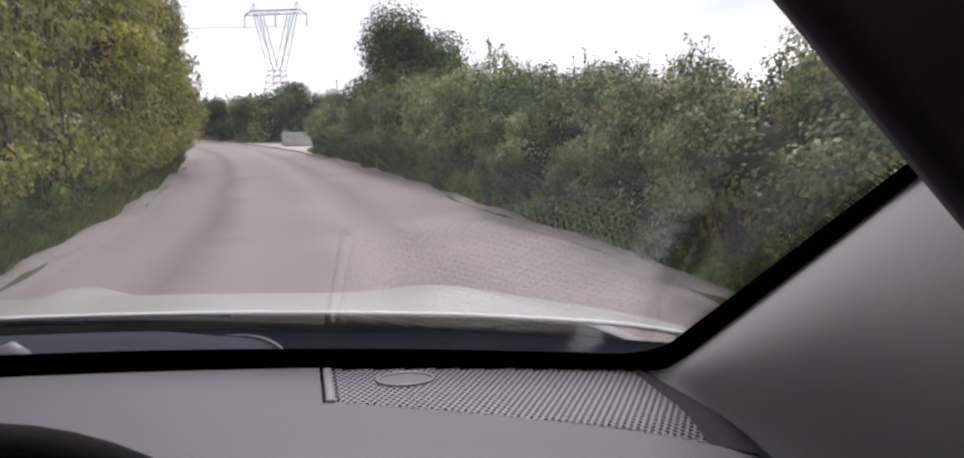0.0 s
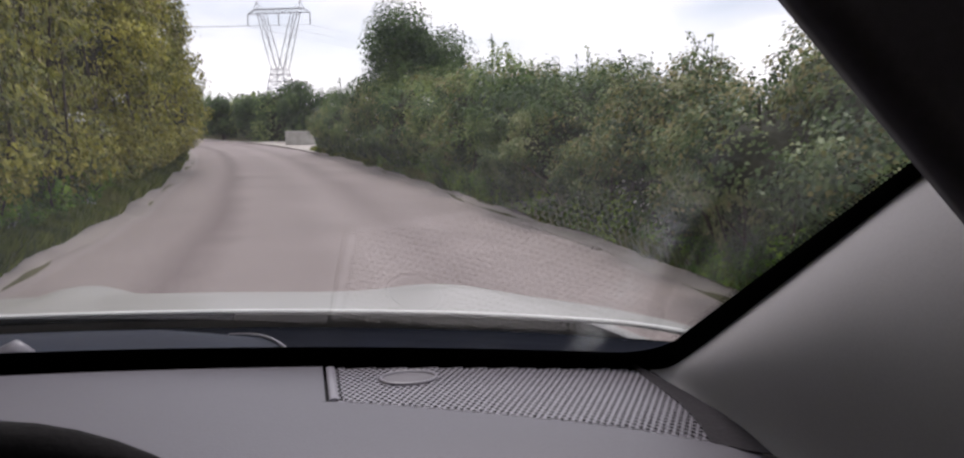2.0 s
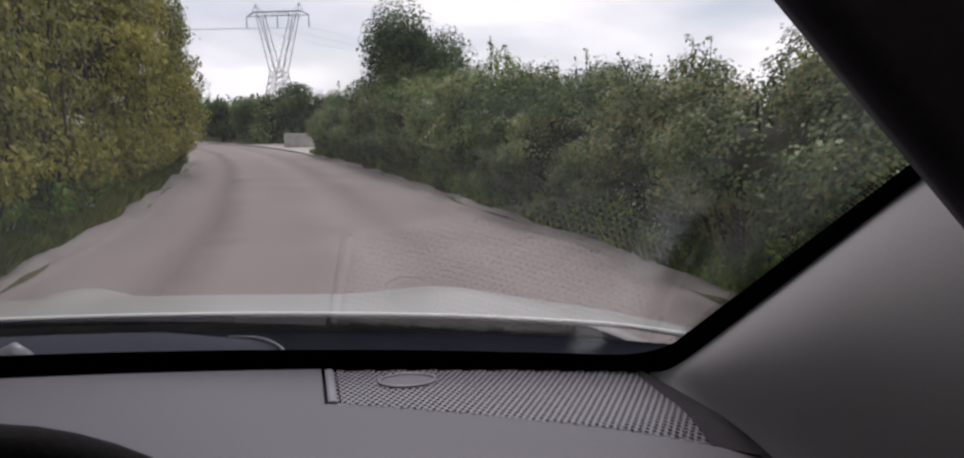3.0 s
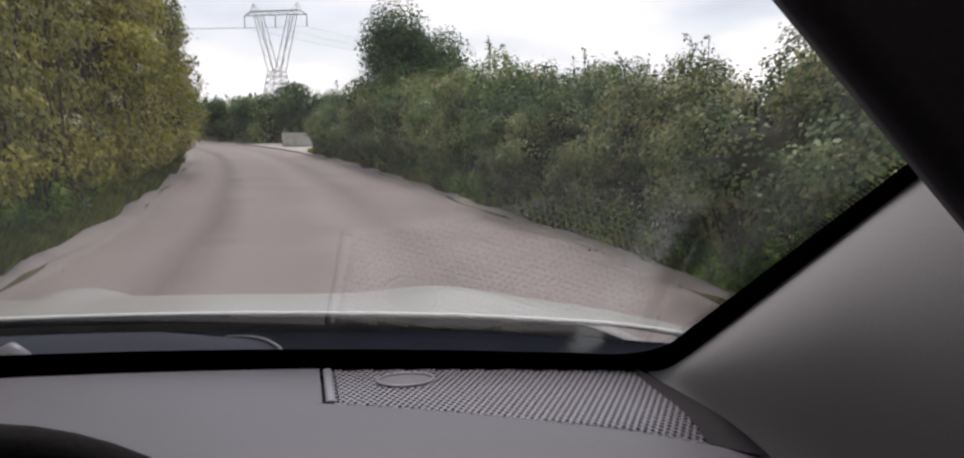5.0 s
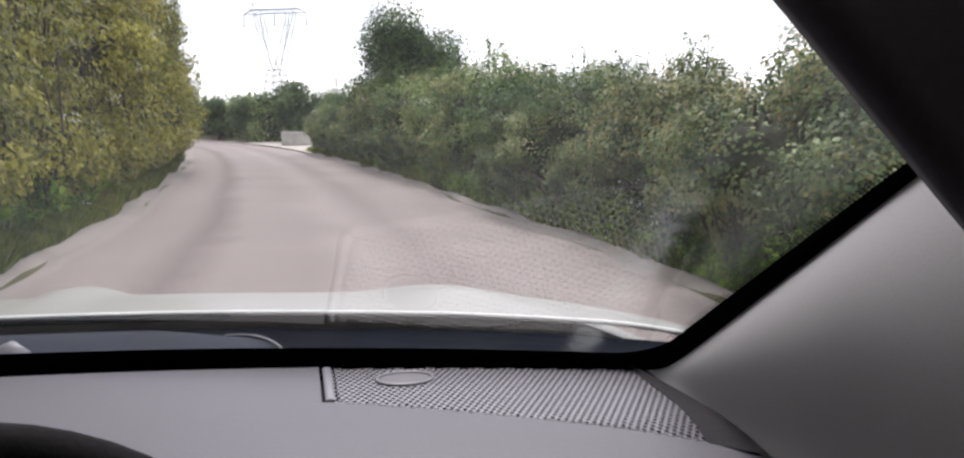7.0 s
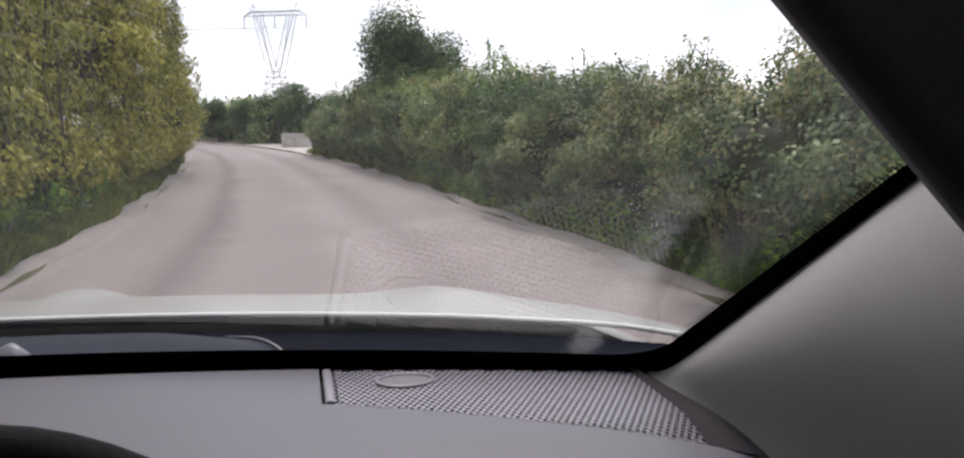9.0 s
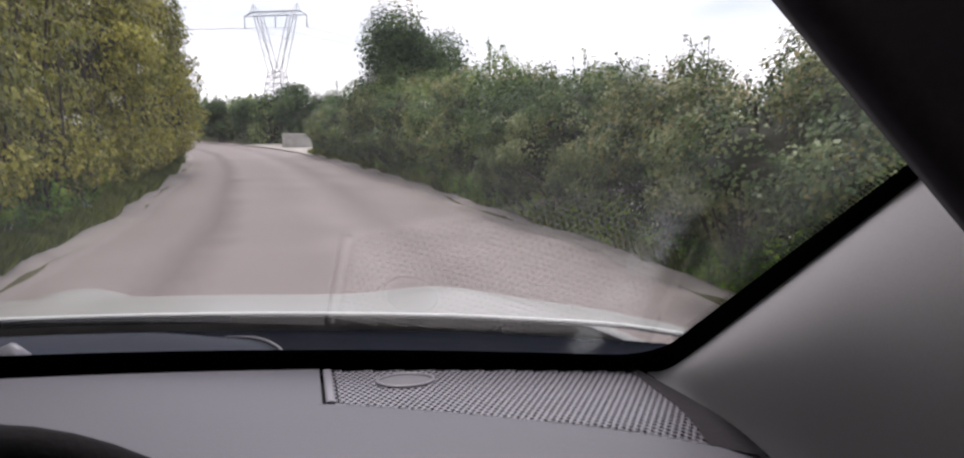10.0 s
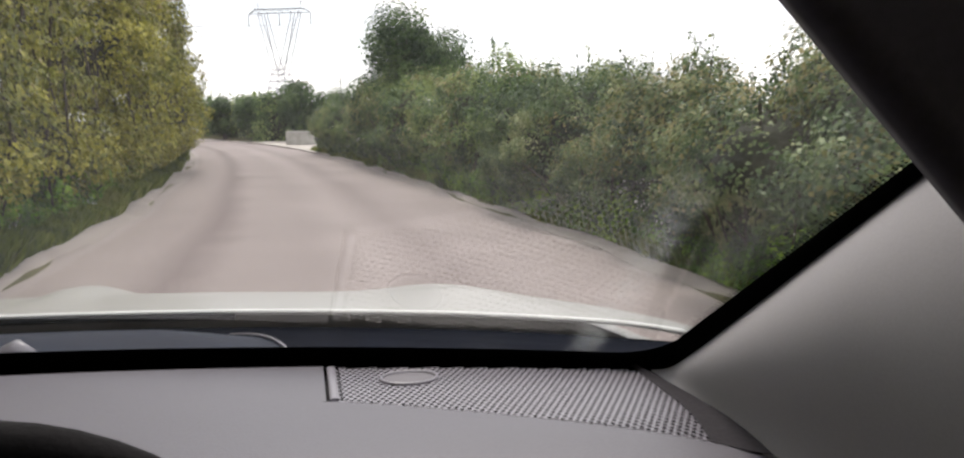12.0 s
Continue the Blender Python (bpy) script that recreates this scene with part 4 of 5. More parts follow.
def wires():
    beam = Vector((math.cos(radians(-14)), math.sin(radians(-14)), 0))
    for xx in (-7.5, 0, 7.5):
        a = Vector((*PYLON_AT, 21.1)) + beam * xx
        for b in (Vector((150, 640, 21.1)) + beam * xx, a + Vector((-330, -120, 0))):
            pts = [a.lerp(b, i / 24) + Vector((0, 0, -5 * 4 * (i / 24) * (1 - i / 24))) for i in range(25)]
            ob = new("power_line", tube_mesh("power_line", pts, 0.022, WIRE, 4))
            tagged(ob, "thin grey overhead power line hung from the pylon", "cable", group="power lines")


wires()


# ---- field gate and its posts ----
def field_gate(s, off, width, turn_off, label):
    x, y = lane(s, off)
    tx, ty = np.interp(s, STEP, TAN[:, 0]), np.interp(s, STEP, TAN[:, 1])
    root = new("field_gate")
    root.location, root.rotation_euler = (x, y, 0.1), (0, 0, math.atan2(ty, tx) + turn_off)
    for z in (0.12, 0.36, 0.60, 0.84, 1.10):
        part("rail", tube_mesh("rail", [(-width / 2, 0, z), (width / 2, 0, z)], 0.020 if z < 1 else 0.024, GALV, 8), root)
    for xx in (-width / 2, -width / 6, width / 6, width / 2):
        part("upright", tube_mesh("upright", [(xx, 0.03, 0.08), (xx, 0.03, 1.14)], 0.019, GALV, 8), root)
    part("brace", tube_mesh("brace", [(-width / 2, -0.03, 0.12), (width / 6, -0.03, 1.10)], 0.015, GALV, 8), root)
    for xx in (-width / 2 + 0.05, width / 2 - 0.05):
        part("foot", tube_mesh("foot", [(xx, 0, -0.10), (xx, 0, 0.12)], 0.018, GALV, 8), root)
    return tagged(root, label, "gate")


def gate_post(s, off, h, r, label):
    x, y = lane(s, off)
    root = new("gate_post", tube_mesh("gate_post", [(0, 0, -0.3), (0, 0, h * 0.5), (0.01, 0, h - 0.02), (0.01, 0, h)], [r, r * 0.97, r * 0.95, r * 0.7], POSTWOOD, 12))
    root.location = (x, y, 0)
    return tagged(root, label, "post", group="gate posts")


field_gate(-28.6, 5.2, 3.4, 0.0, "galvanised tubular steel field gate, closed")
gate_post(-26.7, 5.2, 1.35, 0.085, "weathered round wooden gate post")
gate_post(-30.45, 5.2, 1.35, 0.085, "weathered round wooden gate post by the brambles")
gate_post(-30.3, 2.98, 1.16, 0.06, "slim wooden post at the gateway")


def boulder(s, off, r, seed, label):
    x, y = lane(s, off)
    bm = bmesh.new()
    bmesh.ops.create_icosphere(bm, subdivisions=3, radius=r)
    pts = np.array([v.co[:] for v in bm.verts])
    n = field(pts + seed * 3.1, 5.0) * 0.25 + field(pts + seed, 14.0) * 0.08
    for v, k in zip(bm.verts, n):
        v.co = Vector((v.co.x * (1 + k) * 1.35, v.co.y * (1 + k), max(v.co.z * (1 + k) * 0.75, -r * 0.45)))
    ob = new("boulder", bm_mesh("boulder", bm, STONE, True))
    ob.location = (x, y, r * 0.42)
    return tagged(ob, label, "stone")


boulder(-30.6, 2.72, 0.15, 2, "whitewashed stone at the gateway corner")

# ---- yard entrance further along the lane ----
YARD_EDGE = (28.0, 40.5)


def yard():
    def offs(s):
        h = float(half(s))
        return [h - 0.15, h + 0.8, h + 2.5, h + 5.0, h + 8.0, h + 11.0]

    def zs(s):
        return [0.004, 0.012 + 0.1 * wav(s, 1), 0.03, 0.03 + 0.1 * wav(s, 3), 0.02, -0.06]
    ob = new("yard_apron", strip_mesh("yard_apron", *YARD_EDGE, offs, zs, GRAVEL, 0.5))
    tagged(ob, "pale gravel yard entrance beside the lane", "gravel", kind="structure")
    for x, y, turn, lugs in ((-7.75, 35.2, 0.12, False), (-5.3, 35.5, -0.05, True)):
        bm = bmesh.new()
        box_bm(bm, (-0.62, -0.30, 0), (0.62, 0.30, 0.56), 0.04)
        bmesh.ops.subdivide_edges(bm, edges=bm.edges[:], cuts=2, use_grid_fill=True)
        for v in bm.verts:
            v.co += Vector(noise.noise_vector(v.co * 4 + Vector((x, 0, 0)))) * 0.022
        root = new("concrete_block")
        root.location, root.rotation_euler = (x, y, 0.02), (0, 0, turn)
        part("body", bm_mesh("body", bm, CONCRETE), root)
        if lugs:
            for xx in (-0.36, 0.36):
                part("lifting_lug", box_mesh("lifting_lug", (xx - 0.08, -0.08, 0.55), (xx + 0.08, 0.08, 0.64), CONCRETE, 0.02), root)
        tagged(root, "rough grey cast concrete block with lifting lugs" if lugs else "rough grey cast concrete block across the yard",
               "concrete block", group="concrete blocks")
    root = new("steel_gate")
    root.location, root.rotation_euler = (-3.1, 35.7, 0.03), (0, 0, 0.08)
    bars = [("upright", (-1.2, 0, 0), (-1.2, 0, 2.05)), ("upright", (-0.4, 0, 0.1), (-0.4, 0, 2.05)), ("bottom_rail", (-1.2, 0, 0.1), (1.3, 0, 0.1)),
            ("top_rail", (-1.2, 0, 2.05), (0.2, 0, 2.05)), ("brace", (-0.4, 0, 2.05), (1.3, 0, 0.1)), ("tie", (-1.2, 0, 0.5), (-0.4, 0, 2.05))]
    for nm, a, b in bars:
        part(nm, tube_mesh(nm, [a, b], 0.03, RUST, 6), root)
    tagged(root, "rusty red steel gate frame with diagonal braces", "gate")
    ob = new("gate_post", tube_mesh("gate_post", [(0, 0, -0.3), (0, 0, 1.4), (0.01, 0, 2.78), (0.01, 0, 2.8)], [0.12, 0.115, 0.11, 0.08], POSTWOOD, 12))
    ob.location = (-1.5, 35.7, 0)
    tagged(ob, "tall weathered wooden gate post by the field", "post", group="gate posts")


yard()

# ---- the car ----
HEADING = 12.5
MID = -0.36
car = new("car")
car.rotation_euler = (0, 0, radians(HEADING))
tagged(car, "silver hatchback with a grey dashboard, standing on the lane", "car")


def bow(y0, k):
    return lambda x: y0 - k * (x + 0.42) ** 2


dash_far = bow(0.819, 0.20)
glass_base = bow(0.910, 0.25)
hood_rear = bow(1.105, 0.27)
RAKE = radians(38)
GLASS_Z = 0.93


def lin(a, b, n):
    return [a + (b - a) * i / (n - 1) for i in range(n)]


def windscreen():
    """Curved raked glass; the inner face mirrors, the outer face only lets light through."""
    def skin(x, s):
        return (x, glass_base(x) - s * math.cos(RAKE), GLASS_Z + s * math.sin(RAKE))
    right = lambda s: 0.375 + 0.14 * s
    us, ss = lin(0, 1, 41), lin(0, 0.86, 24)

    def inner(u, s):
        r = right(s)
        lft = 2 * MID - r
        return skin(lft + (r - lft) * u, s)

    def outer(u, s):
        p = Vector(inner(u, s))
        return p + Vector((0, math.sin(RAKE), math.cos(RAKE))) * 0.005
    g = new("windscreen", grid_mesh("windscreen", inner, us, ss, PANE))
    g.parent = car
    g["label"] = "raked clear windscreen with black printed border"
    g.visible_shadow = False
    o = part("outer_face", grid_mesh("outer_face", outer, us, ss, PANE_OUT), g)
    o.visible_shadow = False

    # printed border: along the foot, round the corner and up both sides
    def lift(x, s, k=0.003):
        return Vector(skin(x, s)) - Vector((0, math.sin(RAKE), math.cos(RAKE))) * k

    def border(u, w):
        """u runs along the border from the middle of the foot to the top of one side; w 0 outer, 1 inner."""
        rad = 0.045
        foot = 0.086
        r_in = 0.326
        if u < 0.5:
            x = MID + (r_in - rad - MID) * (u / 0.5)
            return x, (-0.02 if w == 0 else foot)
        if u < 0.65:
            t = (u - 0.5) / 0.15 * math.pi / 2
            cx, cs = r_in - rad, foot + rad
            if w == 0:
                return cx + (0.385 - cx) * math.sin(t) ** 0.8, -0.02 + 0.15 * (1 - math.cos(t))
            return cx + rad * math.sin(t), cs - rad * math.cos(t)
        s = foot + rad + (0.86 - foot - rad) * (u - 0.65) / 0.35
        k = (u - 0.65) / 0.35
        return (right(s) if w == 0 else r_in + 0.139 * (s - foot - rad)), (s if w else max(s, 0.13))
    for sgn in (1, -1):
        def f(u, w):
            x, s = border(u, w)
            return lift(x if sgn > 0 else 2 * MID - x, s)
        part("frit_border", grid_mesh("frit_border", f, lin(0, 1, 61), [0, 1], FRIT), g, "black printed glass border")

    # dots that fade the border out into the glass
    vs, fs = [], []
    for sgn in (1, -1):
        for row in range(3):
            for i in range(190):
                s = 0.125 + (i + 0.5 * (row % 2)) * 0.0038
                x = 0.326 + 0.139 * (s - 0.12) - 0.0012 - row * 0.0030
                if s > 0.84:
                    continue
                rr = 0.0014 - 0.0003 * row
                o = len(vs)
                for k in range(6):
                    a = k * math.pi / 3
                    vs.append(lift((x if sgn > 0 else 2 * MID - x) + rr * math.cos(a), s + rr * math.sin(a)))
                fs.append(tuple(range(o, o + 6)))
    part("frit_dots", mesh_of("frit_dots", vs, fs, FRIT), g, "fading black dots")["kind"] = "stuff"


windscreen()


def dash_z(x, y):
    """Top of the dashboard: level pad that rolls down towards the seats."""
    roll = max(0.0, 0.60 - y)
    return 0.965 - 0.9 * roll ** 2 - 0.004 * max(0.0, y - 0.74)


def grille_front(x):
    t = (x - 0.018) / 0.272
    return 0.682 - 0.112 * t - 0.030 * t * t


def dashboard():
    d = new("dashboard")
    d.parent = car
    d["label"] = "grey grained vinyl dashboard top"
    # top pad in three fields, so that the slot and the perforated plate sit between them
    rear = 0.30

    def pad_left(u, v):
        x = 2 * MID - 0.31 + (0.0148 - (2 * MID - 0.31)) * u
        y = 0.6812 + (dash_far(x) - 0.6812) * v
        return x, y, dash_z(x, y)
    part("top_pad", grid_mesh("top_pad", pad_left, lin(0, 1, 60), lin(0, 1, 16), DASH, 0.012), d)

    def pad_front(u, v):
        x = 2 * MID - 0.31 + (0.3195 - (2 * MID - 0.31)) * u
        far = 0.6812 if x < 0.0148 else grille_front(max(x, 0.018)) - 0.0012
        y = rear + (far - rear) * v
        return x, y, dash_z(x, y)
    part("front_pad", grid_mesh("front_pad", pad_front, lin(0, 1, 110), lin(0, 1, 26), DASH, 0.012), d)

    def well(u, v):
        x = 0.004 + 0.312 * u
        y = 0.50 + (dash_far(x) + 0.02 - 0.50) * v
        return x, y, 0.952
    part("speaker_well", grid_mesh("speaker_well", well, lin(0, 1, 12), lin(0, 1, 10), HOLE_SHADE, 0.004), d, "black well under the perforated cover")
    # flat bright border of the cover beside the slot
    def border(u, v):
        y = 0.6835 + (dash_far(0.02) - 0.004 - 0.6835) * u
        return 0.0178 + 0.0080 * v, y, dash_z(0.02, y) + 0.0012 * math.sin(math.pi * v) ** 0.5
    part("slot_edge", grid_mesh("slot_edge", border, lin(0, 1, 10), lin(0, 1, 8), DASH_PLATE, 0.003), d, "smooth raised edge of the cover")

    # perforated cover: staggered round holes through a thin plate
    px, py, r = 0.0064, 0.0055, 0.00205
    vs, fs, dark = [], [], []
    zoff = -0.0008
    cx0, cy0, cr = 0.090, 0.730, 0.0255
    rows = 56
    cols = 45
    for i in range(rows):
        for j in range(cols):
            x = 0.0290 + (j + 0.5 * (i % 2)) * px
            y = 0.5255 + i * py
            if x > 0.304 or y > dash_far(x) - 0.004 or y < grille_front(x) + 0.003:
                continue
            solid = (x - cx0) ** 2 + ((y - cy0) / 0.72) ** 2 < (cr + 0.002) ** 2
            z = dash_z(x, y) + zoff
            o = len(vs)
            hw, hh = px / 2, py / 2
            sq = [(hw, 0), (hw, hh), (0, hh), (-hw, hh), (-hw, 0), (-hw, -hh), (0, -hh), (hw, -hh)]
            for a, b in sq:
                vs.append((x + a, y + b, z))
            if solid:
                fs.append(tuple(range(o, o + 8)))
                continue
            for k in range(8):
                t = k * math.pi / 4
                vs.append((x + r * math.cos(t), y + r * math.sin(t), z))
            for k in range(8):
                t = k * math.pi / 4
                vs.append((x + r * math.cos(t), y + r * math.sin(t), z - 0.003))
            for k in range(8):
                k2 = (k + 1) % 8
                fs.append((o + k, o + k2, o + 8 + k2, o + 8 + k))
                # hole walls get the black shade colour instead of the plate's grey
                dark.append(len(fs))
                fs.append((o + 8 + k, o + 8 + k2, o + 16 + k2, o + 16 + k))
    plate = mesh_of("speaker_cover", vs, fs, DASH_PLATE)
    plate.materials.append(HOLE_SHADE)
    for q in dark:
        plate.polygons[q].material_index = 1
    part("speaker_cover", plate, d, "perforated grey speaker cover")

    def front_edge(u, v):
        x = 0.0255 + (0.304 - 0.0255) * u
        y = grille_front(x) - 0.001 + 0.0072 * v
        return x, y, dash_z(x, y) - 0.0014
    part("cover_edge", grid_mesh("cover_edge", front_edge, lin(0, 1, 40), [0, 1], DASH_PLATE), d)
    # round sensor
    ringp = [(cx0 + cr * math.cos(t), cy0 + cr * 0.72 * math.sin(t), 0.9648) for t in lin(0, 2 * math.pi, 41)[:-1]]
    sens = new("light_sensor", tube_mesh("light_sensor", ringp, 0.0019, DASH_PLATE, 8, close=True))
    sens.parent = d
    sens["label"] = "round sensor cap with raised rim"

    def dome(u, v):
        t = 2 * math.pi * u
        return cx0 + cr * 0.93 * v * math.cos(t), cy0 + cr * 0.68 * v * math.sin(t), 0.9646 + 0.0016 * (1 - v * v)
    part("sensor_lens", grid_mesh("sensor_lens", dome, lin(0, 1, 33), lin(0.001, 1, 8), SENSOR), sens)

    # dark end cap between the dash and the pillar, and the fascia below
    def cap(u, v):
        y = 0.28 + (0.735 - 0.28) * u
        x = 0.306 + 0.004 * (1 - u) + (0.006 + 0.014 * (1 - u)) * v
        return x, y, dash_z(0.30, y) + 0.003 * math.sin(math.pi * v) - 0.004
    part("end_cap", grid_mesh("end_cap", cap, lin(0, 1, 20), lin(0, 1, 6), GAP_TRIM), d, "black gap strip beside the pillar trim")

    # plain dark shoulder that widens towards the seats and rises to the pillar trim
    def shoulder(u, v):
        y = 0.541 - 0.032 * v
        y += (0.702 - y) * u
        left = 0.2905 + 0.0105 * math.sin(0.5 * math.pi * min(1.0, 1.7 * u))
        right = 0.3225 - 0.019 * u ** 1.6
        x = left + (right - left) * v
        return x, y, dash_z(x, y) - 0.0002 + 0.004 * v ** 1.5
    part("dash_shoulder", grid_mesh("dash_shoulder", shoulder, lin(0, 1, 24), lin(0, 1, 10), SHOULDER), d, "dark grey shoulder beside the speaker cover")

    def fascia(u, v):
        x = 2 * MID - 0.31 + (0.31 - (2 * MID - 0.31)) * u
        return x, 0.30 + 0.10 * v, dash_z(0, 0.30) - 0.5 * v
    part("fascia", grid_mesh("fascia", fascia, lin(0, 1, 8), lin(0, 1, 6), DASH, 0.01), d)

    def foot(u, v):
        x = 2 * MID - 0.33 + (0.37 - (2 * MID - 0.33)) * u
        a, b = Vector((x, dash_far(x), 0.958)), Vector((x, glass_base(x) + 0.004, 0.925))
        return a.lerp(b, v)
    part("glass_foot_trim", grid_mesh("glass_foot_trim", foot, lin(0, 1, 40), lin(0, 1, 4), BLACK), d, "black trim at the foot of the glass")


dashboard()


def steering_wheel():
    w = new("steering_wheel")
    w.parent = car
    w["label"] = "black leather steering wheel"
    c, R, tilt = Vector((-0.168, 0.36, 0.876)), 0.180, radians(24)
    up, side = Vector((0, math.sin(tilt), math.cos(tilt))), Vector((1, 0, 0))
    nrm = side.cross(up)
    ringp = [c + up * R * math.cos(t) + side * R * math.sin(t) for t in lin(0, 2 * math.pi, 65)[:-1]]
    part("rim", tube_mesh("rim", ringp, 0.0125, RIMHIDE, 14, close=True), w)
    for a in (90, 270, 180):
        t = radians(a)
        e = c + up * R * math.cos(t) + side * R * math.sin(t)
        part("spoke", tube_mesh("spoke", [c - nrm * 0.02, c.lerp(e, 0.5) - nrm * 0.012, e], [0.022, 0.015, 0.011], RIMHIDE, 10), w)
    bm = bmesh.new()
    bmesh.ops.create_uvsphere(bm, u_segments=20, v_segments=10, radius=0.075)
    for v in bm.verts:
        v.co = c + side * v.co.x + up * v.co.y * 0.85 + nrm * v.co.z * 0.35
    part("hub", bm_mesh("hub", bm, RIMHIDE, True), w)
    part("column", tube_mesh("column", [c, c + Vector((0, 0.10, -0.04))], 0.035, RIMHIDE, 12), w)


steering_wheel()


def pillar():
    """Fabric-faced trim from the dash end up beside the glass."""
    for sgn in (1, -1):
        def skin(u, v):
            y0 = 0.715 - 0.95 * u
            low = Vector((0.318 + 0.02 * u, y0, 0.962 - 0.25 * max(0, u - 0.35)))
            s = 0.06 + 0.82 * min(u / 0.86, 1.0)
            hi = Vector((0.333 + 0.125 * s, glass_base(0.36) - s * math.cos(RAKE), GLASS_Z + s * math.sin(RAKE) - 0.004))
            if u > 0.86:
                hi.y -= (u - 0.86) * 1.0
            p = low.lerp(hi, v)
            p.x -= 0.050 * math.sin(math.pi * v ** 1.35) * min(1, u * 3)
            if sgn < 0:
                p.x = 2 * MID - p.x
            return p
        part("pillar_trim", grid_mesh("pillar_trim", skin, lin(0, 1, 40), lin(0, 1, 16), TRIM, 0.004), car, "grey fabric pillar trim")


pillar()


def sun_visor():
    bm = bmesh.new()
    box_bm(bm, (0, 0, 0), (0.34, 0.022, 0.15), 0.0105)
    m = Matrix.Translation((0.068, 0.215, 1.304)) @ Matrix.Rotation(radians(44.3), 4, "Y")
    bmesh.ops.transform(bm, matrix=m, verts=bm.verts[:])
    v = part("sun_visor", bm_mesh("sun_visor", bm, VISOR, True), car, "black padded sun visor turned down")
    rod = [(0.15, 0.20, 1.42), (0.17, 0.21, 1.40), (0.185, 0.222, 1.35)]
    part("visor_arm", tube_mesh("visor_arm", rod, 0.005, BLACK, 8), v)


sun_visor()


def hood_z(x, d):
    m = x - MID
    z = 0.957 - 0.07 * d - 0.205 * d * d
    z += 0.017 * math.exp(-((x - 0.22) / 0.10) ** 2) * min(1, d * 6) + 0.017 * math.exp(-((2 * MID - x - 0.22) / 0.10) ** 2) * min(1, d * 6)
    z += 0.016 * math.exp(-((x + 0.335) / 0.035) ** 2) * min(1, d * 5)
    z -= 0.35 * max(0.0, abs(m) - 0.72) ** 1.6 + 0.02 * max(0, abs(m) - 0.55)
    return z


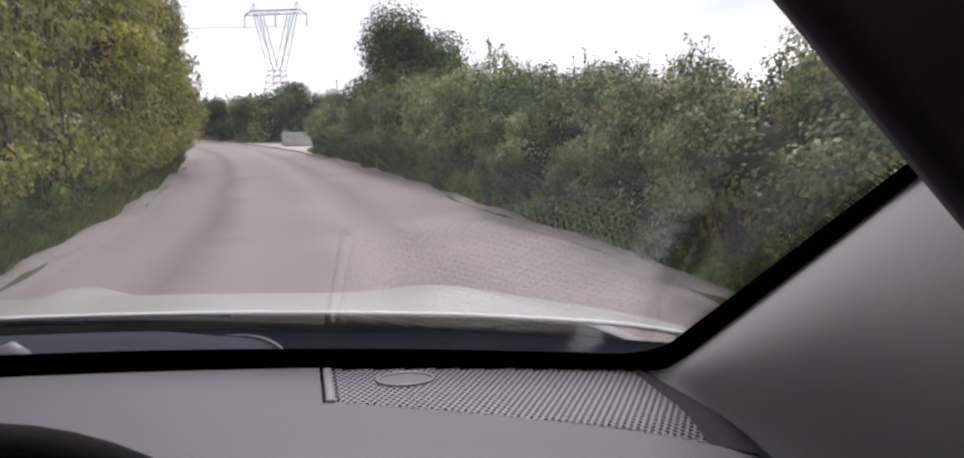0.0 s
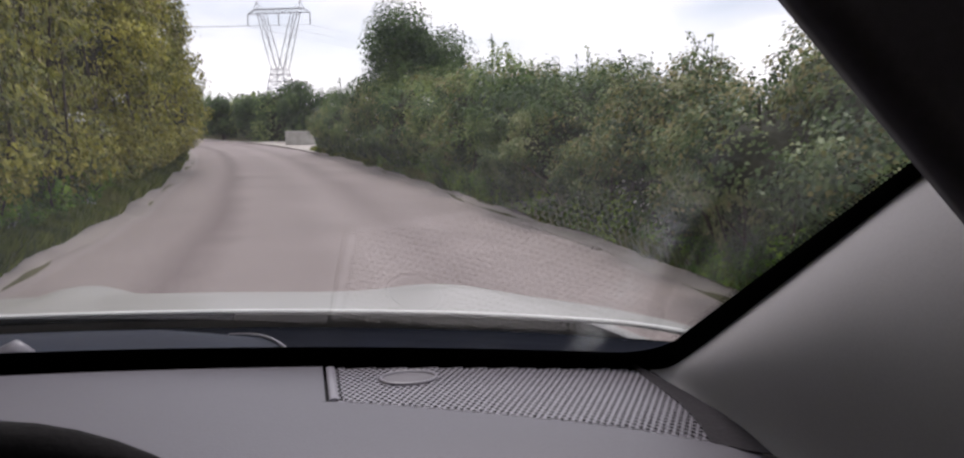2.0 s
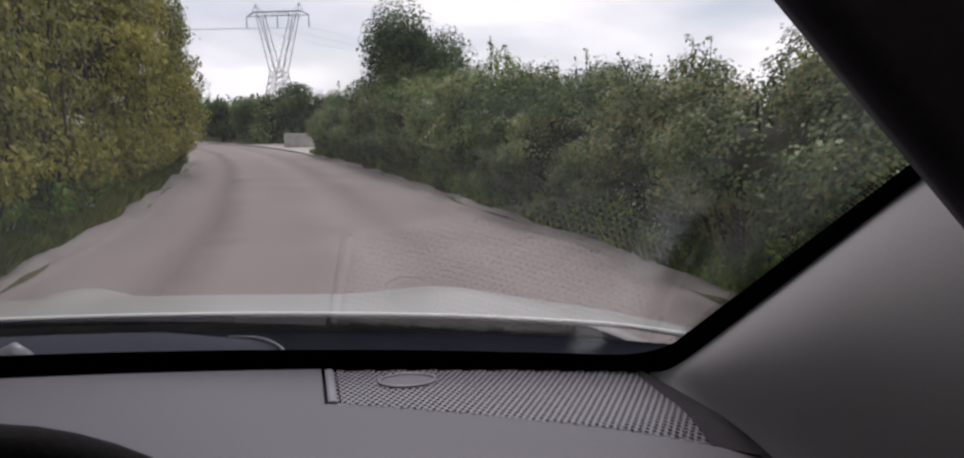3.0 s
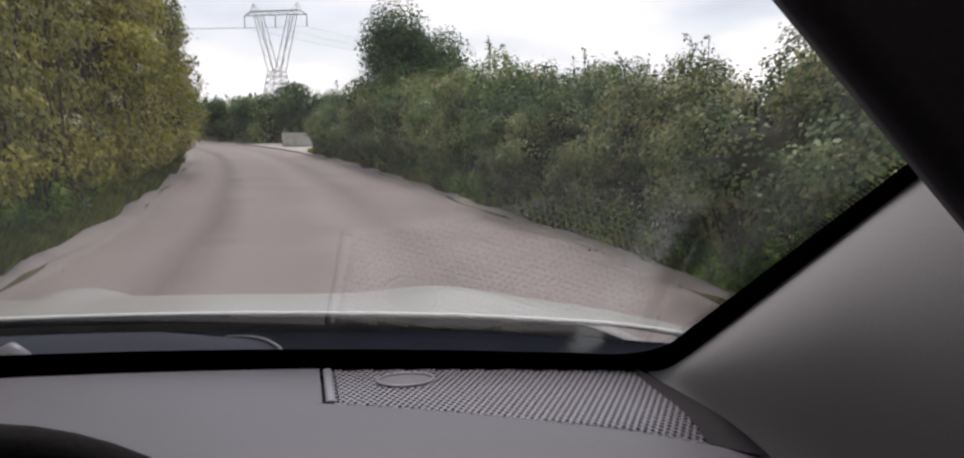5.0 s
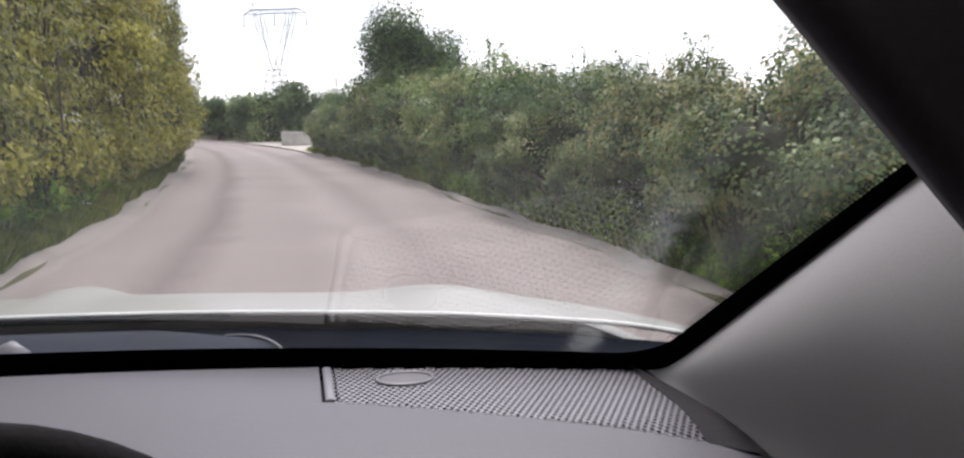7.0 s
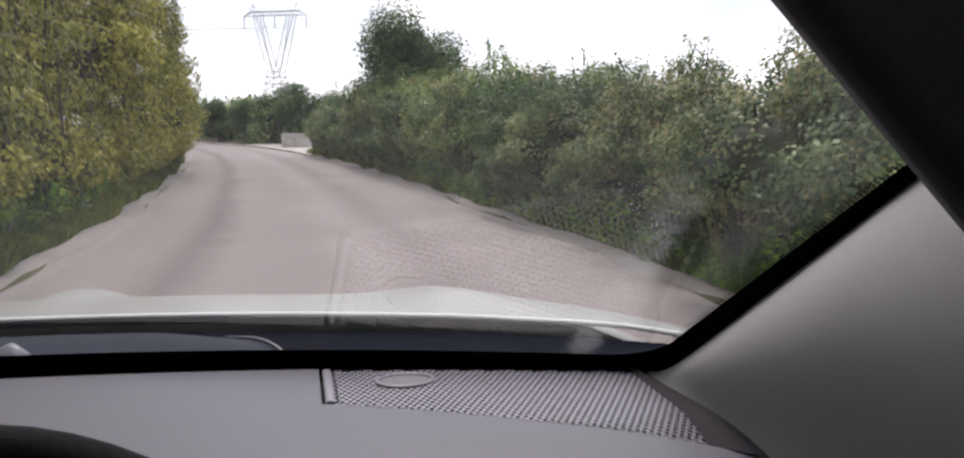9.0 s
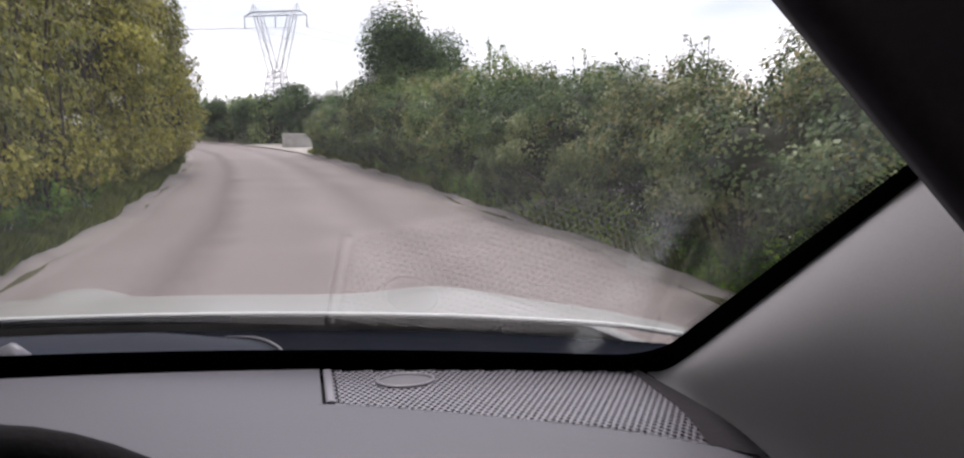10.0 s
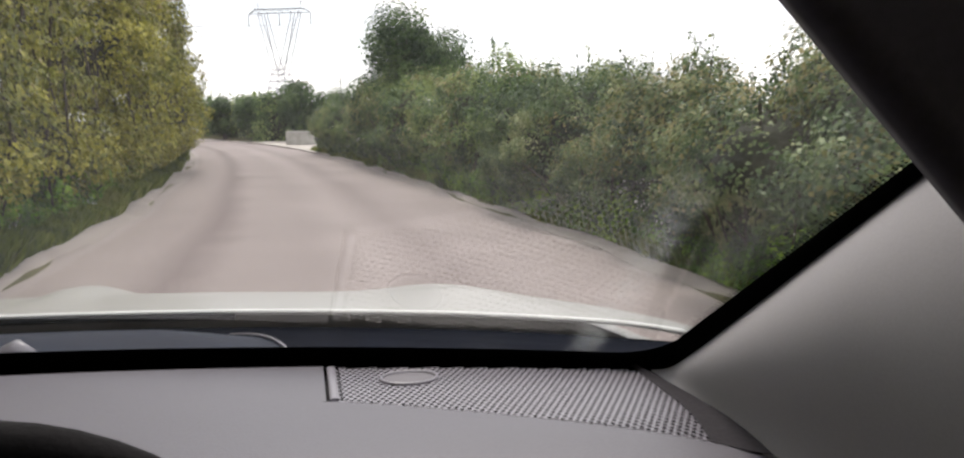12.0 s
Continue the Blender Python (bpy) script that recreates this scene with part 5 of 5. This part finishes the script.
def exterior():
    W = 0.88

    def hood(u, v):
        x = MID - W + 0.03 + (2 * W - 0.06) * u
        y0 = hood_rear(x) if x > -0.42 else hood_rear(-0.84 - x)
        d = (1.92 - y0) * v
        return x, y0 + d, hood_z(x, d) - 0.10 * max(0, v - 0.8) ** 2 * 10
    part("bonnet", grid_mesh("bonnet", hood, lin(0, 1, 90), lin(0, 1, 40), PAINT, 0.006), car, "pale silver bonnet with raised creases")
    # rear fold, paler than the bonnet: its highlight is put into the colour
    edge = []
    for x in lin(MID - W + 0.05, MID + W - 0.05, 60):
        y0 = hood_rear(x) if x > -0.42 else hood_rear(-0.84 - x)
        edge.append((x, y0 - 0.002, hood_z(x, 0) - 0.001))
    part("bonnet_edge", tube_mesh("bonnet_edge", edge, 0.0024, EDGE_HIGHLIGHT, 8), car, "folded rear edge of the bonnet with its highlight painted in")

    # scuttle between glass and bonnet
    def cowl(u, v):
        x = MID - 0.80 + 1.60 * u
        a = glass_base(x) + 0.012 if x > -0.42 else glass_base(-0.84 - x) + 0.012
        b = (hood_rear(x) if x > -0.42 else hood_rear(-0.84 - x)) - 0.006
        return x, a + (b - a) * v, 0.936 - 0.016 * math.sin(math.pi * v) - 0.02 * max(0, abs(x - MID) - 0.6)
    c = part("scuttle", grid_mesh("scuttle", cowl, lin(0, 1, 50), lin(0, 1, 10), COWL, 0.004), car, "black plastic scuttle panel")

    def lid(u, v):
        a0, b0 = 0.905, 1.060
        x1 = -0.015 - 0.075 * v ** 1.5
        x = MID - 0.70 + (x1 - (MID - 0.70)) * u
        q = x if x > -0.42 else -0.84 - x
        a, b = glass_base(q) + 0.040, hood_rear(q) - 0.045
        return x, a + (b - a) * v, 0.944 + 0.010 * math.sin(math.pi * v) - 0.010 * max(0, (u - 0.9) * 10)
    part("scuttle_lid", grid_mesh("scuttle_lid", lid, lin(0, 1, 50), lin(0, 1, 8), COWL_LID, 0.003), c, "bluish-grey plastic lid")
    rim_path = [Vector(lid(1, v)) + Vector((0, 0, 0.003)) for v in lin(0, 1, 12)]
    part("lid_edge", tube_mesh("lid_edge", rim_path, 0.0016, DASH_PLATE, 6), c)
    # wipers
    for x0, x1 in ((-0.085, -0.72), (MID - 0.42, MID - 0.80)):
        wpr = new("wiper")
        wpr.parent = car
        ys = lambda x: (hood_rear(x) if x > -0.42 else hood_rear(-0.84 - x)) - 0.028
        part("blade", tube_mesh("blade", [(x, ys(x), 0.955) for x in lin(x0, x1, 12)], 0.0045, BLACK, 6), wpr)
        part("arm", tube_mesh("arm", [(x1, ys(x1) - 0.03, 0.945), ((x0 + x1) / 2, ys((x0 + x1) / 2), 0.960)], 0.006, BLACK, 6), wpr)
    knob = [(-0.318, 0.955, 0.945), (-0.300, 0.948, 0.957), (-0.283, 0.942, 0.950)]
    part("washer_jet", tube_mesh("washer_jet", knob, [0.010, 0.008, 0.004], DASH_PLATE, 8), car, "small grey washer nozzle")

    # body sides, nose, roof, tail
    for sgn in (1, -1):
        def flank(u, v):
            y = -2.25 + 4.20 * u
            z = 0.24 + (0.90 - 0.24) * v
            bulge = 0.03 * math.sin(math.pi * v)
            nose = 0.16 * max(0, (u - 0.85) / 0.15) ** 2 + 0.12 * max(0, (0.12 - u) / 0.12) ** 2
            top = 0.0 if u < 0.7 else -0.14 * ((u - 0.7) / 0.3) ** 1.5 * v
            return MID + sgn * (W + bulge - nose - 0.02 * v), y, z + top
        part("body_side", grid_mesh("body_side", flank, lin(0, 1, 40), lin(0, 1, 10), PAINT, 0.02), car)
        part("door_card", box_mesh("door_card", (MID + sgn * 0.80 - 0.02, -1.2, 0.30), (MID + sgn * 0.80 + 0.02, 0.60, 0.90), DASH, 0.012), car)
        # roof rail and rear pillars
        rail = [(MID + sgn * (0.86 - 0.10 * t), 0.12 - 1.92 * t, 1.43 - 0.08 * t * t) for t in lin(0, 1, 14)]
        part("roof_rail", tube_mesh("roof_rail", rail, 0.035, PAINT, 8), car)
        part("rear_pillar", tube_mesh("rear_pillar", [(MID + sgn * 0.70, -1.80, 1.35), (MID + sgn * 0.80, -2.15, 0.88)], 0.05, PAINT, 8), car)
        part("door_pillar", tube_mesh("door_pillar", [(MID + sgn * 0.77, -0.45, 1.42), (MID + sgn * 0.84, -0.40, 0.88)], 0.035, BLACK, 8), car)
        post = [(MID + sgn * (0.80 + 0.14 * s), glass_base(0.40) - s * math.cos(RAKE) - 0.02, GLASS_Z + s * math.sin(RAKE) - 0.01) for s in lin(0, 0.84, 8)]
        part("front_pillar", tube_mesh("front_pillar", post, 0.04, PAINT, 8), car)

    def roof(u, v):
        x = MID - 0.80 + 1.60 * u
        y = 0.165 - 2.0 * v
        return x, y, 1.432 + 0.05 * math.sin(math.pi * u) - 0.09 * v * v
    part("roof", grid_mesh("roof", roof, lin(0, 1, 24), lin(0, 1, 20), PAINT, 0.006), car)

    def liner(u, v):
        x, y, z = roof(u, v)
        return MID + (x - MID) * 0.97, y, z - 0.025
    part("headliner", grid_mesh("headliner", liner, lin(0, 1, 24), lin(0, 1, 20), LINER, 0.006), car, "pale grey cloth headliner")
    part("tailgate", box_mesh("tailgate", (MID - 0.80, -2.27, 0.35), (MID + 0.80, -2.16, 0.90), PAINT, 0.03), car)
    part("floor_pan", box_mesh("floor_pan", (MID - 0.82, -2.1, 0.22), (MID + 0.82, 0.85, 0.28), BLACK, 0.01), car)
    part("bulkhead", box_mesh("bulkhead", (MID - 0.80, 0.87, 0.28), (MID + 0.80, 0.90, 0.90), BLACK, 0.005), car)

    def nose(u, v):
        x = MID - W + 0.14 + (2 * W - 0.28) * u
        return x, 1.93 - 0.05 * (abs(x - MID) / W) ** 2 + 0.05 * math.sin(math.pi * v), 0.24 + 0.50 * v
    part("front_bumper", grid_mesh("front_bumper", nose, lin(0, 1, 20), lin(0, 1, 8), PAINT, 0.02), car)
    for sx in (-1, 1):
        for yy in (1.30, -1.45):
            wh = new("wheel")
            wh.parent = car
            wh.location = (MID + sx * 0.80, yy, 0.29)
            bm = bmesh.new()
            bmesh.ops.create_cone(bm, cap_ends=True, segments=32, radius1=0.29, radius2=0.29, depth=0.19)
            bmesh.ops.rotate(bm, cent=(0, 0, 0), matrix=Matrix.Rotation(radians(90), 3, "Y"), verts=bm.verts[:])
            bmesh.ops.bevel(bm, geom=[e for e in bm.edges if len(e.link_faces) == 2 and e.calc_face_angle() > 1], offset=0.03, segments=3, affect="EDGES")
            part("tyre", bm_mesh("tyre", bm, TYRE), wh)
            bm = bmesh.new()
            bmesh.ops.create_cone(bm, cap_ends=True, segments=24, radius1=0.19, radius2=0.15, depth=0.02)
            bmesh.ops.rotate(bm, cent=(0, 0, 0), matrix=Matrix.Rotation(radians(90 * sx), 3, "Y"), verts=bm.verts[:])
            bmesh.ops.translate(bm, vec=(sx * 0.098, 0, 0), verts=bm.verts[:])
            part("rim", bm_mesh("rim", bm, GALV), wh)


exterior()
